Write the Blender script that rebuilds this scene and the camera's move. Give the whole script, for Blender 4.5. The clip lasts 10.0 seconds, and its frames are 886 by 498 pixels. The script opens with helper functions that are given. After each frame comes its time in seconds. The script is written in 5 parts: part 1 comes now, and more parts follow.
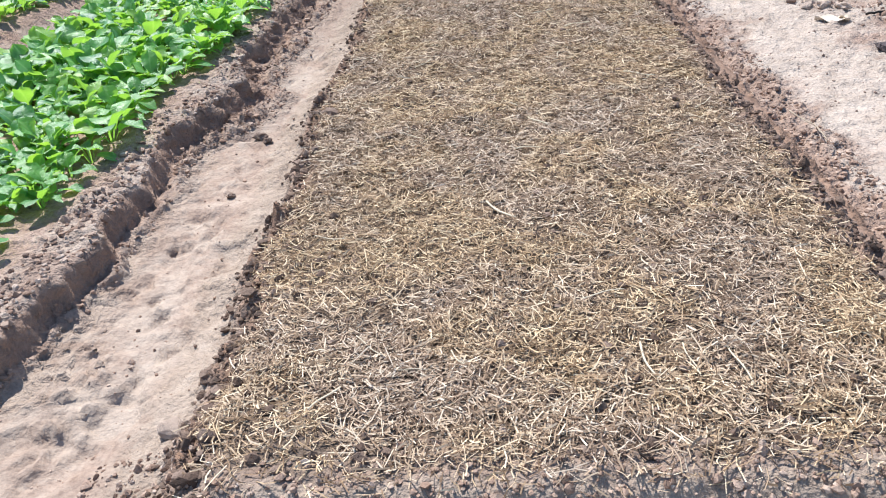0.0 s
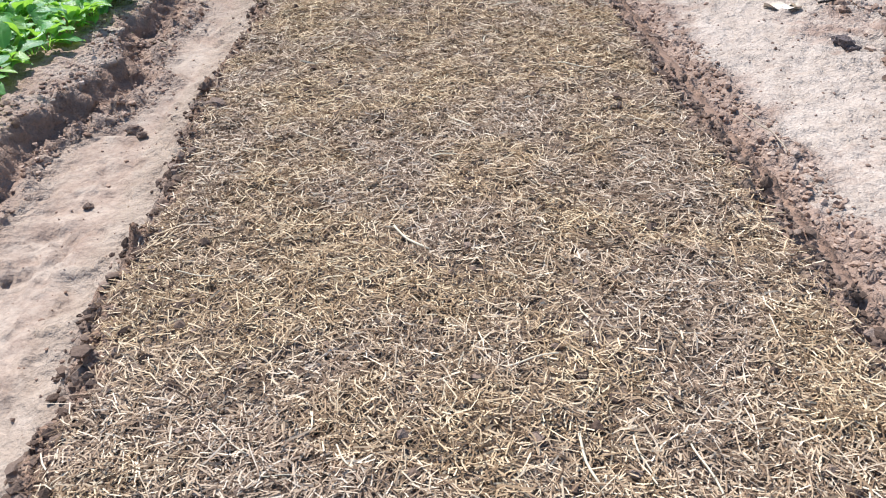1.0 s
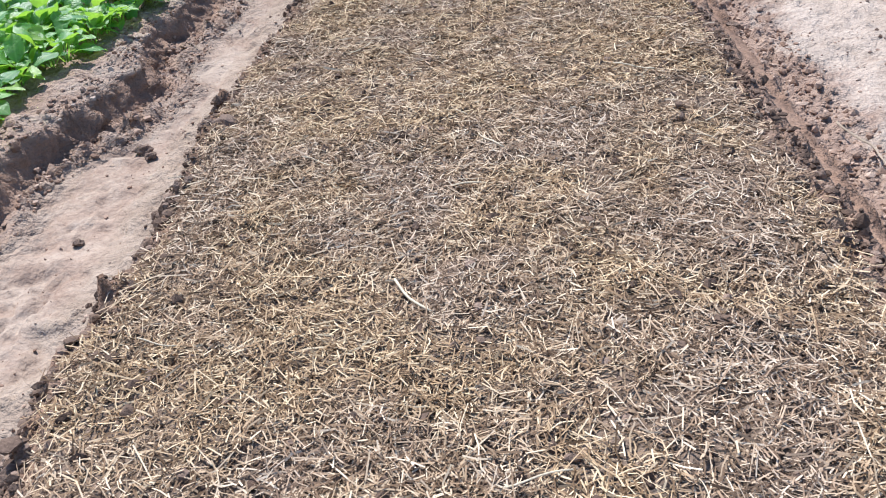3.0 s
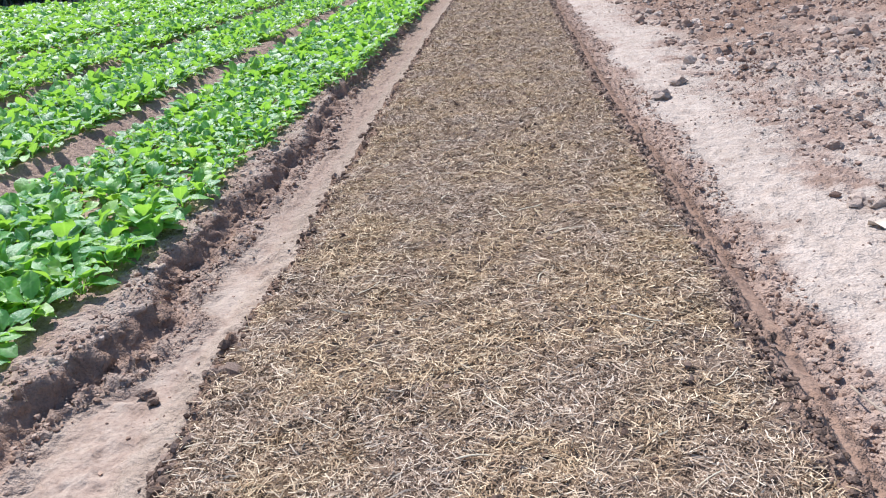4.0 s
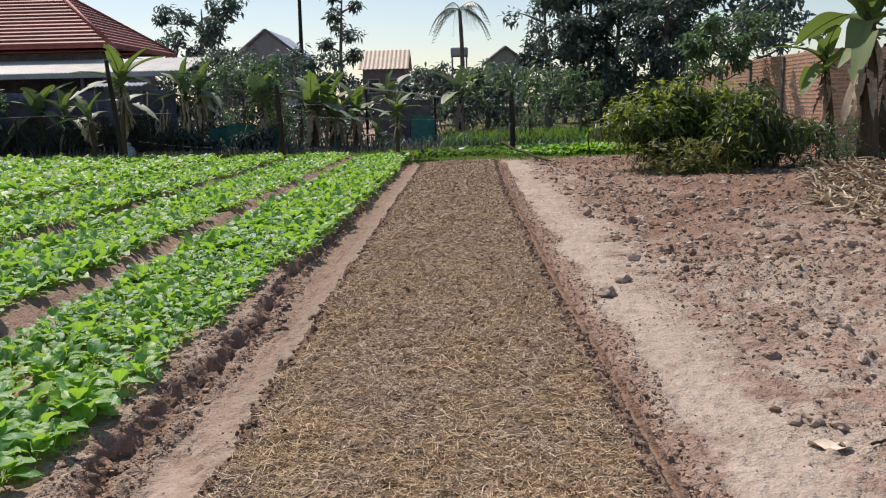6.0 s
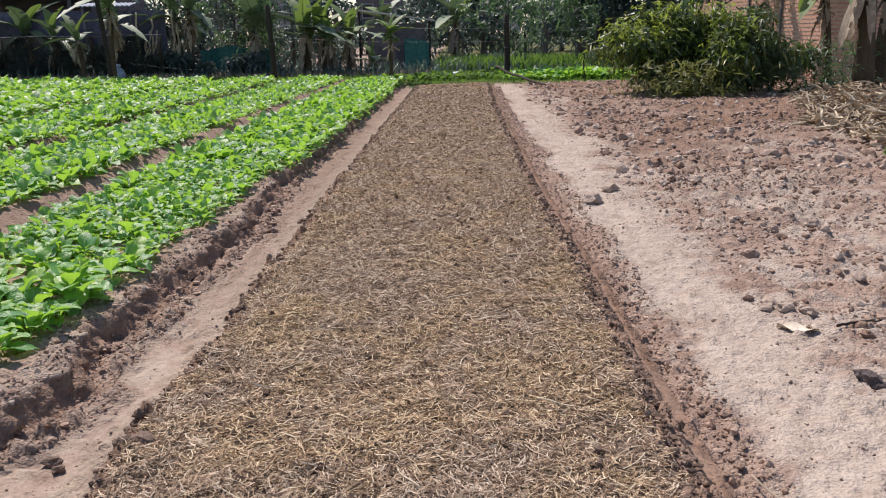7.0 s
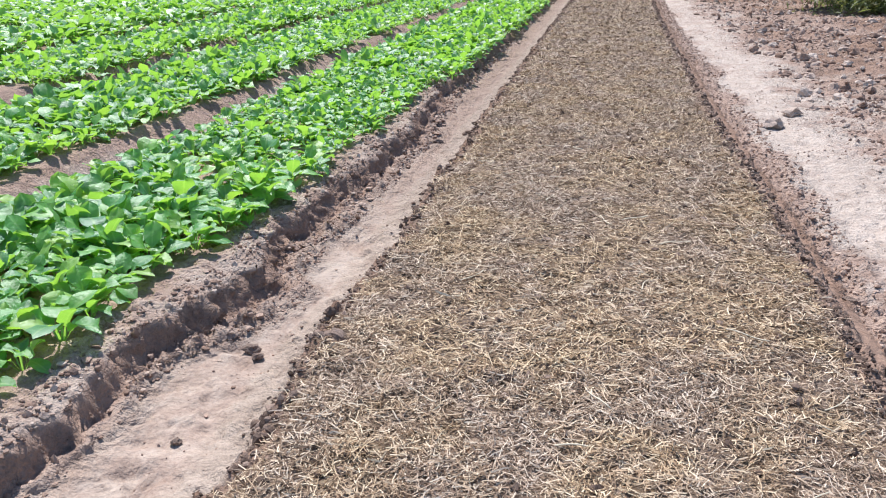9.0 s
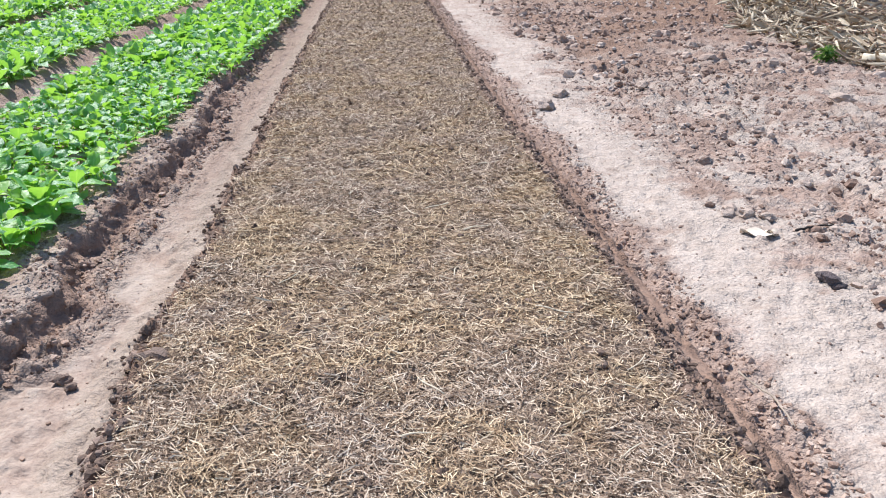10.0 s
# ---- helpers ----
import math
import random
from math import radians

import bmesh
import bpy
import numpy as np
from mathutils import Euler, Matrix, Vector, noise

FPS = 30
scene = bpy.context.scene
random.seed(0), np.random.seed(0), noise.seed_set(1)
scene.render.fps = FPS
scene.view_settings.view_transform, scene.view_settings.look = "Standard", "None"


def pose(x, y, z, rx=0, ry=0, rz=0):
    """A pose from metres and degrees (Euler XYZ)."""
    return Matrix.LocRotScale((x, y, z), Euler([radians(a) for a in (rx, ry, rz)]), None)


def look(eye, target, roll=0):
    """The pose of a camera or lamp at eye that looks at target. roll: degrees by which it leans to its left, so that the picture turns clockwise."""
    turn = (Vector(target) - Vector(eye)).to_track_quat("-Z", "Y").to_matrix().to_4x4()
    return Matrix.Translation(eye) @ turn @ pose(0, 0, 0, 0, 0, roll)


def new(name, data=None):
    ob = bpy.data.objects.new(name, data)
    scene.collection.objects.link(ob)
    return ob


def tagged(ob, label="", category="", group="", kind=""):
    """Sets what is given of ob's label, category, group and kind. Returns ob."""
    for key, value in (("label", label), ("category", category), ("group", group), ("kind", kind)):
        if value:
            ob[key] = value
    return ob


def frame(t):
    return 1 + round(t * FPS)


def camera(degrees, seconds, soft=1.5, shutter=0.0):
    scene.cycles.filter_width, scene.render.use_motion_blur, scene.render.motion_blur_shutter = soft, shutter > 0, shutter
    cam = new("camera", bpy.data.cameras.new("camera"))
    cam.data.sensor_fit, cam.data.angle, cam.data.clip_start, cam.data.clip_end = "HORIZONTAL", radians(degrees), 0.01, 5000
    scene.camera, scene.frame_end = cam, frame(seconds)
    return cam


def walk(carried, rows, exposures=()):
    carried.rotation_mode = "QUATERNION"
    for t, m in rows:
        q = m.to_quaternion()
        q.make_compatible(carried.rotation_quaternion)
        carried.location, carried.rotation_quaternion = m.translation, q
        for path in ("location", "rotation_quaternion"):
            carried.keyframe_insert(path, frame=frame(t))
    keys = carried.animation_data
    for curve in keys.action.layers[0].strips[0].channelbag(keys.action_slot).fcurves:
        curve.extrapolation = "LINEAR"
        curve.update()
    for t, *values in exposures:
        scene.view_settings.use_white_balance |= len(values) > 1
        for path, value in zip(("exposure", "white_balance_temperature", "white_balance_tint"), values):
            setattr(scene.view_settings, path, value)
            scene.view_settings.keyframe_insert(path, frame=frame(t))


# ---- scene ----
cam = camera(56.8, 10.0, 1.1)
PATH = [
    (0, (-0.137, 0.1, 1.314), (-0.258, 1.829, 0.316), -4.6),
    (0.5, (-0.085, 0.409, 1.245), (-0.152, 2.102, 0.181), -3.7),
    (1, (-0.073, 0.59, 1.224), (-0.027, 2.28, 0.156), -1.4),
    (1.5, (-0.052, 0.715, 1.174), (-0.076, 2.413, 0.118), -2.6),
    (2, (0.0, 0.821, 1.134), (-0.083, 2.502, 0.055), -4.0),
    (2.2, (0.018, 0.84, 1.126), (-0.071, 2.509, 0.028), -4.3),
    (2.7, (0.075, 0.925, 1.138), (-0.085, 2.572, 0.019), -5.2),
    (3.3, (0.144, 1.05, 1.222), (-0.039, 2.748, 0.181), -6.0),
    (3.5, (0.143, 1.081, 1.26), (-0.04, 2.822, 0.292), -6.1),
    (4, (0.153, 1.135, 1.375), (-0.037, 2.988, 0.647), -5.2),
    (4.1, (0.156, 1.146, 1.386), (-0.037, 3.017, 0.707), -5.0),
    (4.5, (0.165, 1.162, 1.442), (0.0, 3.077, 0.89), -2.7),
    (5, (0.153, 1.158, 1.492), (0.001, 3.095, 1.018), -2.2),
    (5.5, (0.149, 1.164, 1.522), (0.029, 3.111, 1.082), -1.9),
    (5.7, (0.153, 1.17, 1.529), (0.071, 3.129, 1.138), -1.6),
    (6.2, (0.166, 1.150, 1.490), (0.121, 3.121, 1.155), -1.1),
    (6.8, (0.194, 1.092, 1.38), (0.154, 3.049, 0.966), -0.5),
    (7, (0.21, 1.05, 1.332), (0.169, 2.985, 0.827), -0.8),
    (7.5, (0.231, 1.019, 1.286), (0.218, 2.926, 0.683), 0.4),
    (8, (0.126, 1.055, 1.283), (-0.011, 2.929, 0.598), 1.8),
    (8.5, (0.038, 1.059, 1.316), (-0.284, 2.904, 0.615), 0.8),
    (9, (0.028, 1.054, 1.329), (-0.336, 2.892, 0.63), -0.3),
    (9.5, (0.014, 1.03, 1.368), (-0.06, 2.898, 0.655), 0.4),
    (10, (-0.078, 1.003, 1.402), (0.075, 2.856, 0.665), 0.4),
]
walk(cam, [(t, look(eye, target, roll)) for t, eye, target, roll in PATH],
     [(0, 0.62, 6000, 8), (2, 0.44, 5950, 9), (4, 0.50, 5850, 11), (4.5, 0.34, 5800, 11), (5.0, 0.16, 5950, 12), (5.5, -0.08, 6350, 12), (6.8, -0.10, 7500, 19), (7.0, 0.09, 6650, 16), (7.2, 0.29, 6450, 14), (7.5, 0.53, 6350, 14), (8.2, 0.54, 6000, 12), (10, 0.53, 5900, 10)])

# ---- world, sun and exposure ----
SUN_AZ, SUN_EL = -32.0, 54.0      # degrees from +y (minus: to the left), degrees above the horizon
world = bpy.data.worlds.new("sky")
scene.world = world
world.use_nodes = True
wn = world.node_tree
sky = wn.nodes.new("ShaderNodeTexSky")
sky.sky_type = "NISHITA"
sky.sun_disc = False
sky.sun_elevation, sky.sun_rotation = radians(SUN_EL), radians(SUN_AZ)
sky.air_density, sky.dust_density = 1.0, 0.6
wn.nodes["Background"].inputs["Strength"].default_value = 0.125
wn.links.new(sky.outputs[0], wn.nodes["Background"].inputs["Color"])
sun = new("sun", bpy.data.lights.new("sun", "SUN"))
sun.data.energy, sun.data.angle, sun.data.color = 5.0, radians(0.6), (1.0, 0.945, 0.875)
to_sun = Vector((math.sin(radians(SUN_AZ)) * math.cos(radians(SUN_EL)), math.cos(radians(SUN_AZ)) * math.cos(radians(SUN_EL)), math.sin(radians(SUN_EL))))
sun.matrix_world = look(to_sun * 60, (0, 0, 0))


# ---- materials ----
class Nodes:
    """A short way to write a node material."""

    def __init__(self, name):
        self.m = bpy.data.materials.new(name)
        self.m.use_nodes = True
        self.t = self.m.node_tree
        self.out = self.t.nodes["Material Output"]
        self.bsdf = self.t.nodes["Principled BSDF"]

    def add(self, kind, **inputs):
        n = self.t.nodes.new(kind)
        for k, v in inputs.items():
            self.put(n.inputs[k.replace("_", " ")], v)
        return n

    def put(self, socket, v):
        if isinstance(v, bpy.types.NodeSocket):
            self.t.links.new(v, socket)
        else:
            socket.default_value = (*v, 1.0) if isinstance(v, tuple) and len(v) == 3 and socket.type == "RGBA" else v

    def noise(self, scale, detail=4.0, rough=0.6, distortion=0.0):
        co = self.add("ShaderNodeTexCoord").outputs["Object"]
        return self.add("ShaderNodeTexNoise", Vector=co, Scale=scale, Detail=detail, Roughness=rough, Distortion=distortion).outputs["Fac"]

    def ramp(self, fac, *stops):
        r = self.add("ShaderNodeValToRGB", Fac=fac)
        e = r.color_ramp.elements
        while len(e) < len(stops):
            e.new(0.5)
        for el, (p, c) in zip(e, stops):
            el.position = p
            el.color = (*c, 1.0) if isinstance(c, tuple) else (c, c, c, 1.0)
        return r.outputs["Color"]

    def mix(self, fac, a, b, how="MIX"):
        n = self.t.nodes.new("ShaderNodeMix")
        n.data_type, n.blend_type = "RGBA", how
        self.put(n.inputs[0], fac), self.put(n.inputs[6], a), self.put(n.inputs[7], b)
        return n.outputs[2]

    def math(self, how, a, b):
        n = self.t.nodes.new("ShaderNodeMath")
        n.operation = how
        self.put(n.inputs[0], a), self.put(n.inputs[1], b)
        return n.outputs[0]

    def attr(self, name):
        n = self.t.nodes.new("ShaderNodeAttribute")
        n.attribute_name = name
        return n.outputs["Fac"]

    def island(self):
        return self.add("ShaderNodeNewGeometry").outputs["Random Per Island"]

    def each(self):
        return self.add("ShaderNodeObjectInfo").outputs["Random"]

    def bump(self, height, strength, distance):
        self.put(self.bsdf.inputs["Normal"], self.add("ShaderNodeBump", Height=height, Strength=strength, Distance=distance).outputs[0])

    def done(self, color, rough=0.8, metal=0.0, spec=0.3):
        b = self.bsdf.inputs
        self.put(b["Base Color"], color), self.put(b["Roughness"], rough), self.put(b["Metallic"], metal), self.put(b["Specular IOR Level"], spec)
        return self.m


def earth_ground():
    n = Nodes("earth")
    fine, mid, big = n.noise(70, 5, 0.7), n.noise(9, 4, 0.6, 0.4), n.noise(1.3, 3, 0.5)
    soil = n.ramp(mid, (0.25, (0.28, 0.193, 0.148)), (0.5, (0.39, 0.280, 0.222)), (0.75, (0.49, 0.370, 0.300)))
    pale = n.ramp(mid, (0.3, (0.435, 0.350, 0.285)), (0.6, (0.525, 0.432, 0.362)), (0.8, (0.60, 0.508, 0.432)))
    ruddy = n.ramp(mid, (0.3, (0.32, 0.245, 0.190)), (0.6, (0.42, 0.332, 0.264)), (0.8, (0.51, 0.418, 0.345)))
    dark = n.ramp(mid, (0.3, (0.21, 0.130, 0.092)), (0.7, (0.36, 0.240, 0.176)))
    mulch = n.ramp(fine, (0.3, (0.13, 0.094, 0.070)), (0.7, (0.31, 0.232, 0.178)))
    green = n.ramp(fine, (0.3, (0.05, 0.085, 0.02)), (0.7, (0.12, 0.17, 0.045)))
    edge = n.math("ADD", n.math("MULTIPLY", n.math("SUBTRACT", fine, 0.5), 0.6), n.math("MULTIPLY", n.math("SUBTRACT", mid, 0.5), 0.9))

    def zone(name):
        return n.ramp(n.math("ADD", n.attr(name), edge), (0.18, 0.0), (0.82, 1.0))
    c = n.mix(zone("pale"), soil, pale)
    c = n.mix(zone("ruddy"), c, ruddy)
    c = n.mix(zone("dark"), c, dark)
    c = n.mix(zone("mulch"), c, mulch)
    c = n.mix(zone("green"), c, green)
    c = n.mix(0.5, c, n.ramp(fine, (0.3, 0.45), (0.55, 1.0)), "MULTIPLY")
    c = n.mix(0.5, c, n.ramp(big, (0.3, 0.8), (0.7, 1.0)), "MULTIPLY")
    lump = n.math("ADD", n.noise(26, 3, 0.6), n.math("MULTIPLY", n.noise(75, 3, 0.65), 0.55))
    grit = n.math("MULTIPLY", n.math("ADD", n.noise(15, 3, 0.5), n.math("MULTIPLY", n.noise(130, 2, 0.6), 0.08)), 0.4)
    n.bump(n.math("ADD", n.math("MULTIPLY", lump, n.attr("crumb")), grit), 0.75, 0.05)
    return n.done(c, 1.0, 0, 0.04)


def clod_earth():
    n = Nodes("clod_earth")
    fine = n.noise(110, 4, 0.7)
    c = n.ramp(n.island(), (0.0, (0.23, 0.150, 0.112)), (0.4, (0.37, 0.258, 0.198)), (0.75, (0.49, 0.366, 0.292)), (1.0, (0.60, 0.482, 0.398)))
    c = n.mix(0.5, c, n.ramp(fine, (0.3, 0.5), (0.7, 1.0)), "MULTIPLY")
    n.bump(fine, 0.6, 0.01)
    return n.done(c, 1.0, 0, 0.04)


def dark_clod_earth():
    n = Nodes("damp_clod_earth")
    fine = n.noise(110, 4, 0.7)
    c = n.ramp(n.island(), (0.0, (0.10, 0.066, 0.050)), (0.6, (0.20, 0.138, 0.105)), (1.0, (0.34, 0.246, 0.192)))
    c = n.mix(0.5, c, n.ramp(fine, (0.3, 0.5), (0.7, 1.0)), "MULTIPLY")
    n.bump(fine, 0.6, 0.01)
    return n.done(c, 0.92, 0, 0.15)


def straw_stalks():
    n = Nodes("weathered_straw")
    i = n.island()
    c = n.ramp(i, (0.0, (0.11, 0.078, 0.056)), (0.22, (0.235, 0.172, 0.125)), (0.45, (0.39, 0.303, 0.222)), (0.72, (0.56, 0.463, 0.355)), (1.0, (0.85, 0.77, 0.635)))
    patch = n.noise(2.9, 4, 0.6, 0.3)
    grey = n.mix(1.0, c, (0.97, 0.89, 0.84), "MULTIPLY")
    gold = n.mix(1.0, c, (1.04, 0.92, 0.74), "MULTIPLY")
    c = n.mix(n.ramp(patch, (0.40, 0.0), (0.60, 1.0)), grey, gold)
    c = n.mix(0.4, c, n.ramp(n.noise(120, 2), (0.3, 0.6), (0.7, 1.0)), "MULTIPLY")
    return n.done(c, 0.75, 0, 0.1)


def foliage(name, stops, glow, gloss=0.38, share=0.42, rib=None, spec=0.5):
    """Leaves: a glossy face with light shining through."""
    n = Nodes(name)
    c = n.ramp(n.island(), *stops)
    c = n.mix(0.35, c, n.ramp(n.noise(35, 3), (0.3, 0.6), (0.7, 1.0)), "MULTIPLY")
    if rib:
        c = n.mix(n.ramp(n.attr("rib"), (0.03, 0.55), (0.16, 0.0)), c, rib)
    if rib:
        n.bump(n.noise(70, 3, 0.6), 0.5, 0.01)
    n.done(c, gloss, 0, spec)
    tr = n.add("ShaderNodeBsdfTranslucent", Color=n.mix(0.35, glow, c))
    mixer = n.add("ShaderNodeMixShader", Fac=share)
    n.t.links.new(n.bsdf.outputs[0], mixer.inputs[1])
    n.t.links.new(tr.outputs[0], mixer.inputs[2])
    n.t.links.new(mixer.outputs[0], n.out.inputs["Surface"])
    return n.m


def bark(name, a, b, scale=14, rough=0.85):
    n = Nodes(name)
    co = n.add("ShaderNodeTexCoord").outputs["Object"]
    mp = n.add("ShaderNodeMapping", Vector=co)
    mp.inputs["Scale"].default_value = (1, 1, 0.2)
    tex = n.add("ShaderNodeTexNoise", Vector=mp.outputs[0], Scale=scale, Detail=6, Roughness=0.7).outputs["Fac"]
    n.bump(tex, 0.6, 0.02)
    return n.done(n.ramp(tex, (0.3, a), (0.7, b)), rough, 0, 0.2)


def plain(name, a, b, scale=6, rough=0.7, metal=0.0, spec=0.3, bump=0.0, per=False):
    """A surface with two tones of stain and, if per, a tone for each piece."""
    n = Nodes(name)
    f = n.noise(scale, 5, 0.65)
    c = n.ramp(f, (0.3, a), (0.7, b))
    if per:
        c = n.mix(0.6, c, n.ramp(n.each(), (0.0, 0.55), (1.0, 1.0)), "MULTIPLY")
    if bump:
        n.bump(f, bump, 0.02)
    return n.done(c, rough, metal, spec)


def bank_earth():
    n = Nodes("bank_earth")
    fine = n.noise(110, 4, 0.7)
    c = n.ramp(n.island(), (0.0, (0.28, 0.185, 0.135)), (0.6, (0.43, 0.302, 0.230)), (1.0, (0.56, 0.420, 0.332)))
    c = n.mix(0.4, c, n.ramp(fine, (0.3, 0.55), (0.7, 1.0)), "MULTIPLY")
    n.bump(fine, 0.5, 0.01)
    return n.done(c, 0.95, 0, 0.1)


def litter_heap():
    n = Nodes("dry_litter")
    f = n.noise(14, 4, 0.65)
    c = n.mix(0.5, n.ramp(n.island(), (0.0, (0.17, 0.12, 0.085)), (0.4, (0.40, 0.30, 0.20)), (1.0, (0.78, 0.66, 0.48))), n.ramp(f, (0.3, 0.5), (0.7, 1.0)), "MULTIPLY")
    n.bump(f, 0.4, 0.01)
    return n.done(c, 0.85, 0, 0.15)


EARTH, CLOD, DAMP, BANK = earth_ground(), clod_earth(), dark_clod_earth(), bank_earth()
STRAW = straw_stalks()
GREENS = foliage("mustard_leaf", ((0.0, (0.045, 0.190, 0.075)), (0.45, (0.095, 0.310, 0.080)), (0.8, (0.20, 0.43, 0.075)), (1.0, (0.33, 0.50, 0.08))), (0.52, 0.86, 0.06), 0.46, 0.42, (0.30, 0.48, 0.16), 0.8)
GRASS = foliage("grass_blade", ((0.0, (0.035, 0.090, 0.025)), (0.6, (0.065, 0.150, 0.035)), (1.0, (0.15, 0.21, 0.06))), (0.26, 0.46, 0.06), 0.7, 0.42, None, 0.15)
# young shrub leaf, its colour brightened for the side in the sun
LITLEAF = foliage("sunlit_young_shrub_leaf", ((0.0, (0.09, 0.16, 0.03)), (0.6, (0.17, 0.25, 0.05)), (1.0, (0.30, 0.35, 0.08))), (0.50, 0.60, 0.08), 0.5, 0.4, None, 0.3)
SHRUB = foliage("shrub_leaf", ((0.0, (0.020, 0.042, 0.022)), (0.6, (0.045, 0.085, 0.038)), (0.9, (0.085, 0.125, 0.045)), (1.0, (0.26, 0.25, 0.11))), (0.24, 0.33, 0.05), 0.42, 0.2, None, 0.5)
WEED = foliage("weed_blade", ((0.0, (0.09, 0.12, 0.035)), (0.6, (0.18, 0.20, 0.07)), (1.0, (0.36, 0.31, 0.16))), (0.40, 0.44, 0.10), 0.5, 0.35)
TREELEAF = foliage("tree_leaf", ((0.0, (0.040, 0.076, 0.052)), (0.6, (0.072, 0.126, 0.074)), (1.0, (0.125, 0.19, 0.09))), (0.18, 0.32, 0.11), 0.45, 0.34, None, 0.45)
# bluer, duller tree leaf: the garden's shade is put into this colour
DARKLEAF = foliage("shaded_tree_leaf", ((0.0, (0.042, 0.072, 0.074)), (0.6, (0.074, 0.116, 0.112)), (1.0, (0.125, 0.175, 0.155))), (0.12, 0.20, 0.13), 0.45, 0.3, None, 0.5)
# banana leaf copy with shade in its colour; BANANA is the lit copy
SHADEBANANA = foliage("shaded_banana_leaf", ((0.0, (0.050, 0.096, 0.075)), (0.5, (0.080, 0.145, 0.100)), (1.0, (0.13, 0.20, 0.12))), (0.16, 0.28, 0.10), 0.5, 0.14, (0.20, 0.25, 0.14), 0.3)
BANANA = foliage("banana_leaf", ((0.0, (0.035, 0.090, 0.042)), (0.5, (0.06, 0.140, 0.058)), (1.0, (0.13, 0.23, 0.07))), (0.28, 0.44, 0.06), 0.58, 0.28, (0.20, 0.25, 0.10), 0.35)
DRYLEAF = plain("dry_banana_leaf", (0.22, 0.17, 0.125), (0.46, 0.37, 0.28), 9, 0.85, bump=0.3)
LITTER = plain("dry_stalk", (0.36, 0.27, 0.18), (0.78, 0.66, 0.49), 6, 0.8, bump=0.3, per=True)
LITTERS = litter_heap()
STEM = bark("banana_stem_skin", (0.05, 0.035, 0.024), (0.13, 0.095, 0.06), 9, 0.75)
BARK = bark("bark", (0.085, 0.074, 0.070), (0.20, 0.175, 0.155))
POSTWOOD = bark("weathered_post_wood", (0.022, 0.018, 0.015), (0.065, 0.052, 0.042), 22)
WIRE = plain("galvanised_wire", (0.07, 0.07, 0.07), (0.16, 0.16, 0.16), 30, 0.6, 0.4)
BRICK = plain("fired_brick", (0.62, 0.33, 0.23), (0.80, 0.50, 0.37), 14, 0.85, bump=0.3, per=True)
MORTAR = plain("lime_mortar", (0.62, 0.53, 0.46), (0.76, 0.68, 0.61), 20, 0.95, bump=0.3)
ROOFTILE = plain("red_roof_tile", (0.24, 0.068, 0.062), (0.36, 0.11, 0.095), 3, 0.6, bump=0.2, per=True)
TIN = plain("pale_roof_sheet", (0.55, 0.53, 0.49), (0.76, 0.74, 0.69), 1.2, 0.5, 0.0, 0.5)
RUSTTIN = plain("tan_roof_sheet", (0.40, 0.32, 0.24), (0.55, 0.455, 0.35), 2.0, 0.6, 0.0, 0.4)
BLUETIN = plain("grey_blue_roof_sheet", (0.32, 0.36, 0.43), (0.44, 0.48, 0.55), 1.5, 0.5, 0.0, 0.4)
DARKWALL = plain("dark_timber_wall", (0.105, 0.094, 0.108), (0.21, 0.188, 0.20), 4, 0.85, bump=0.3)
GREYWALL = plain("grey_render_wall", (0.28, 0.29, 0.32), (0.40, 0.41, 0.44), 2, 0.9)
NETTING = plain("teal_netting", (0.02, 0.115, 0.105), (0.05, 0.21, 0.19), 8, 0.6)
# dark bluish tone for the shade below the awning
SHADESHEET = plain("awning_shade_sheet", (0.07, 0.068, 0.110), (0.17, 0.16, 0.24), 12, 0.8)
WHITEPLASTIC = plain("white_plastic", (0.62, 0.62, 0.60), (0.80, 0.80, 0.78), 15, 0.4)
SACKING = plain("blue_sacking", (0.20, 0.26, 0.36), (0.48, 0.53, 0.60), 14, 0.8, bump=0.3)
PALESTRAW = plain("bleached_straw", (0.50, 0.41, 0.28), (0.72, 0.63, 0.48), 40, 0.6)
DUNG = plain("dry_dung", (0.07, 0.052, 0.052), (0.21, 0.165, 0.155), 60, 0.9, bump=0.6)
PAPER = plain("bleached_husk", (0.56, 0.45, 0.34), (0.76, 0.66, 0.54), 14, 0.8, bump=0.3)
GLASS = plain("dark_window_pane", (0.02, 0.022, 0.026), (0.05, 0.055, 0.06), 2, 0.12, 0, 0.6)


# ---- mesh helpers ----
def mesh_of(name, verts, faces, material, smooth=True, attrs=None):
    """A mesh from arrays; all faces have the same number of corners."""
    verts, faces = np.asarray(verts, np.float32), np.asarray(faces, np.int32)
    me = bpy.data.meshes.new(name)
    k = faces.shape[1]
    me.vertices.add(len(verts))
    me.vertices.foreach_set("co", verts.ravel())
    me.loops.add(faces.size)
    me.loops.foreach_set("vertex_index", faces.ravel())
    me.polygons.add(len(faces))
    me.polygons.foreach_set("loop_start", np.arange(0, faces.size, k, dtype=np.int32))
    me.polygons.foreach_set("use_smooth", np.full(len(faces), smooth))
    for key, values in (attrs or {}).items():
        me.attributes.new(key, "FLOAT", "POINT").data.foreach_set("value", np.asarray(values, np.float32))
    me.update(calc_edges=True)
    me.materials.append(material)
    return me


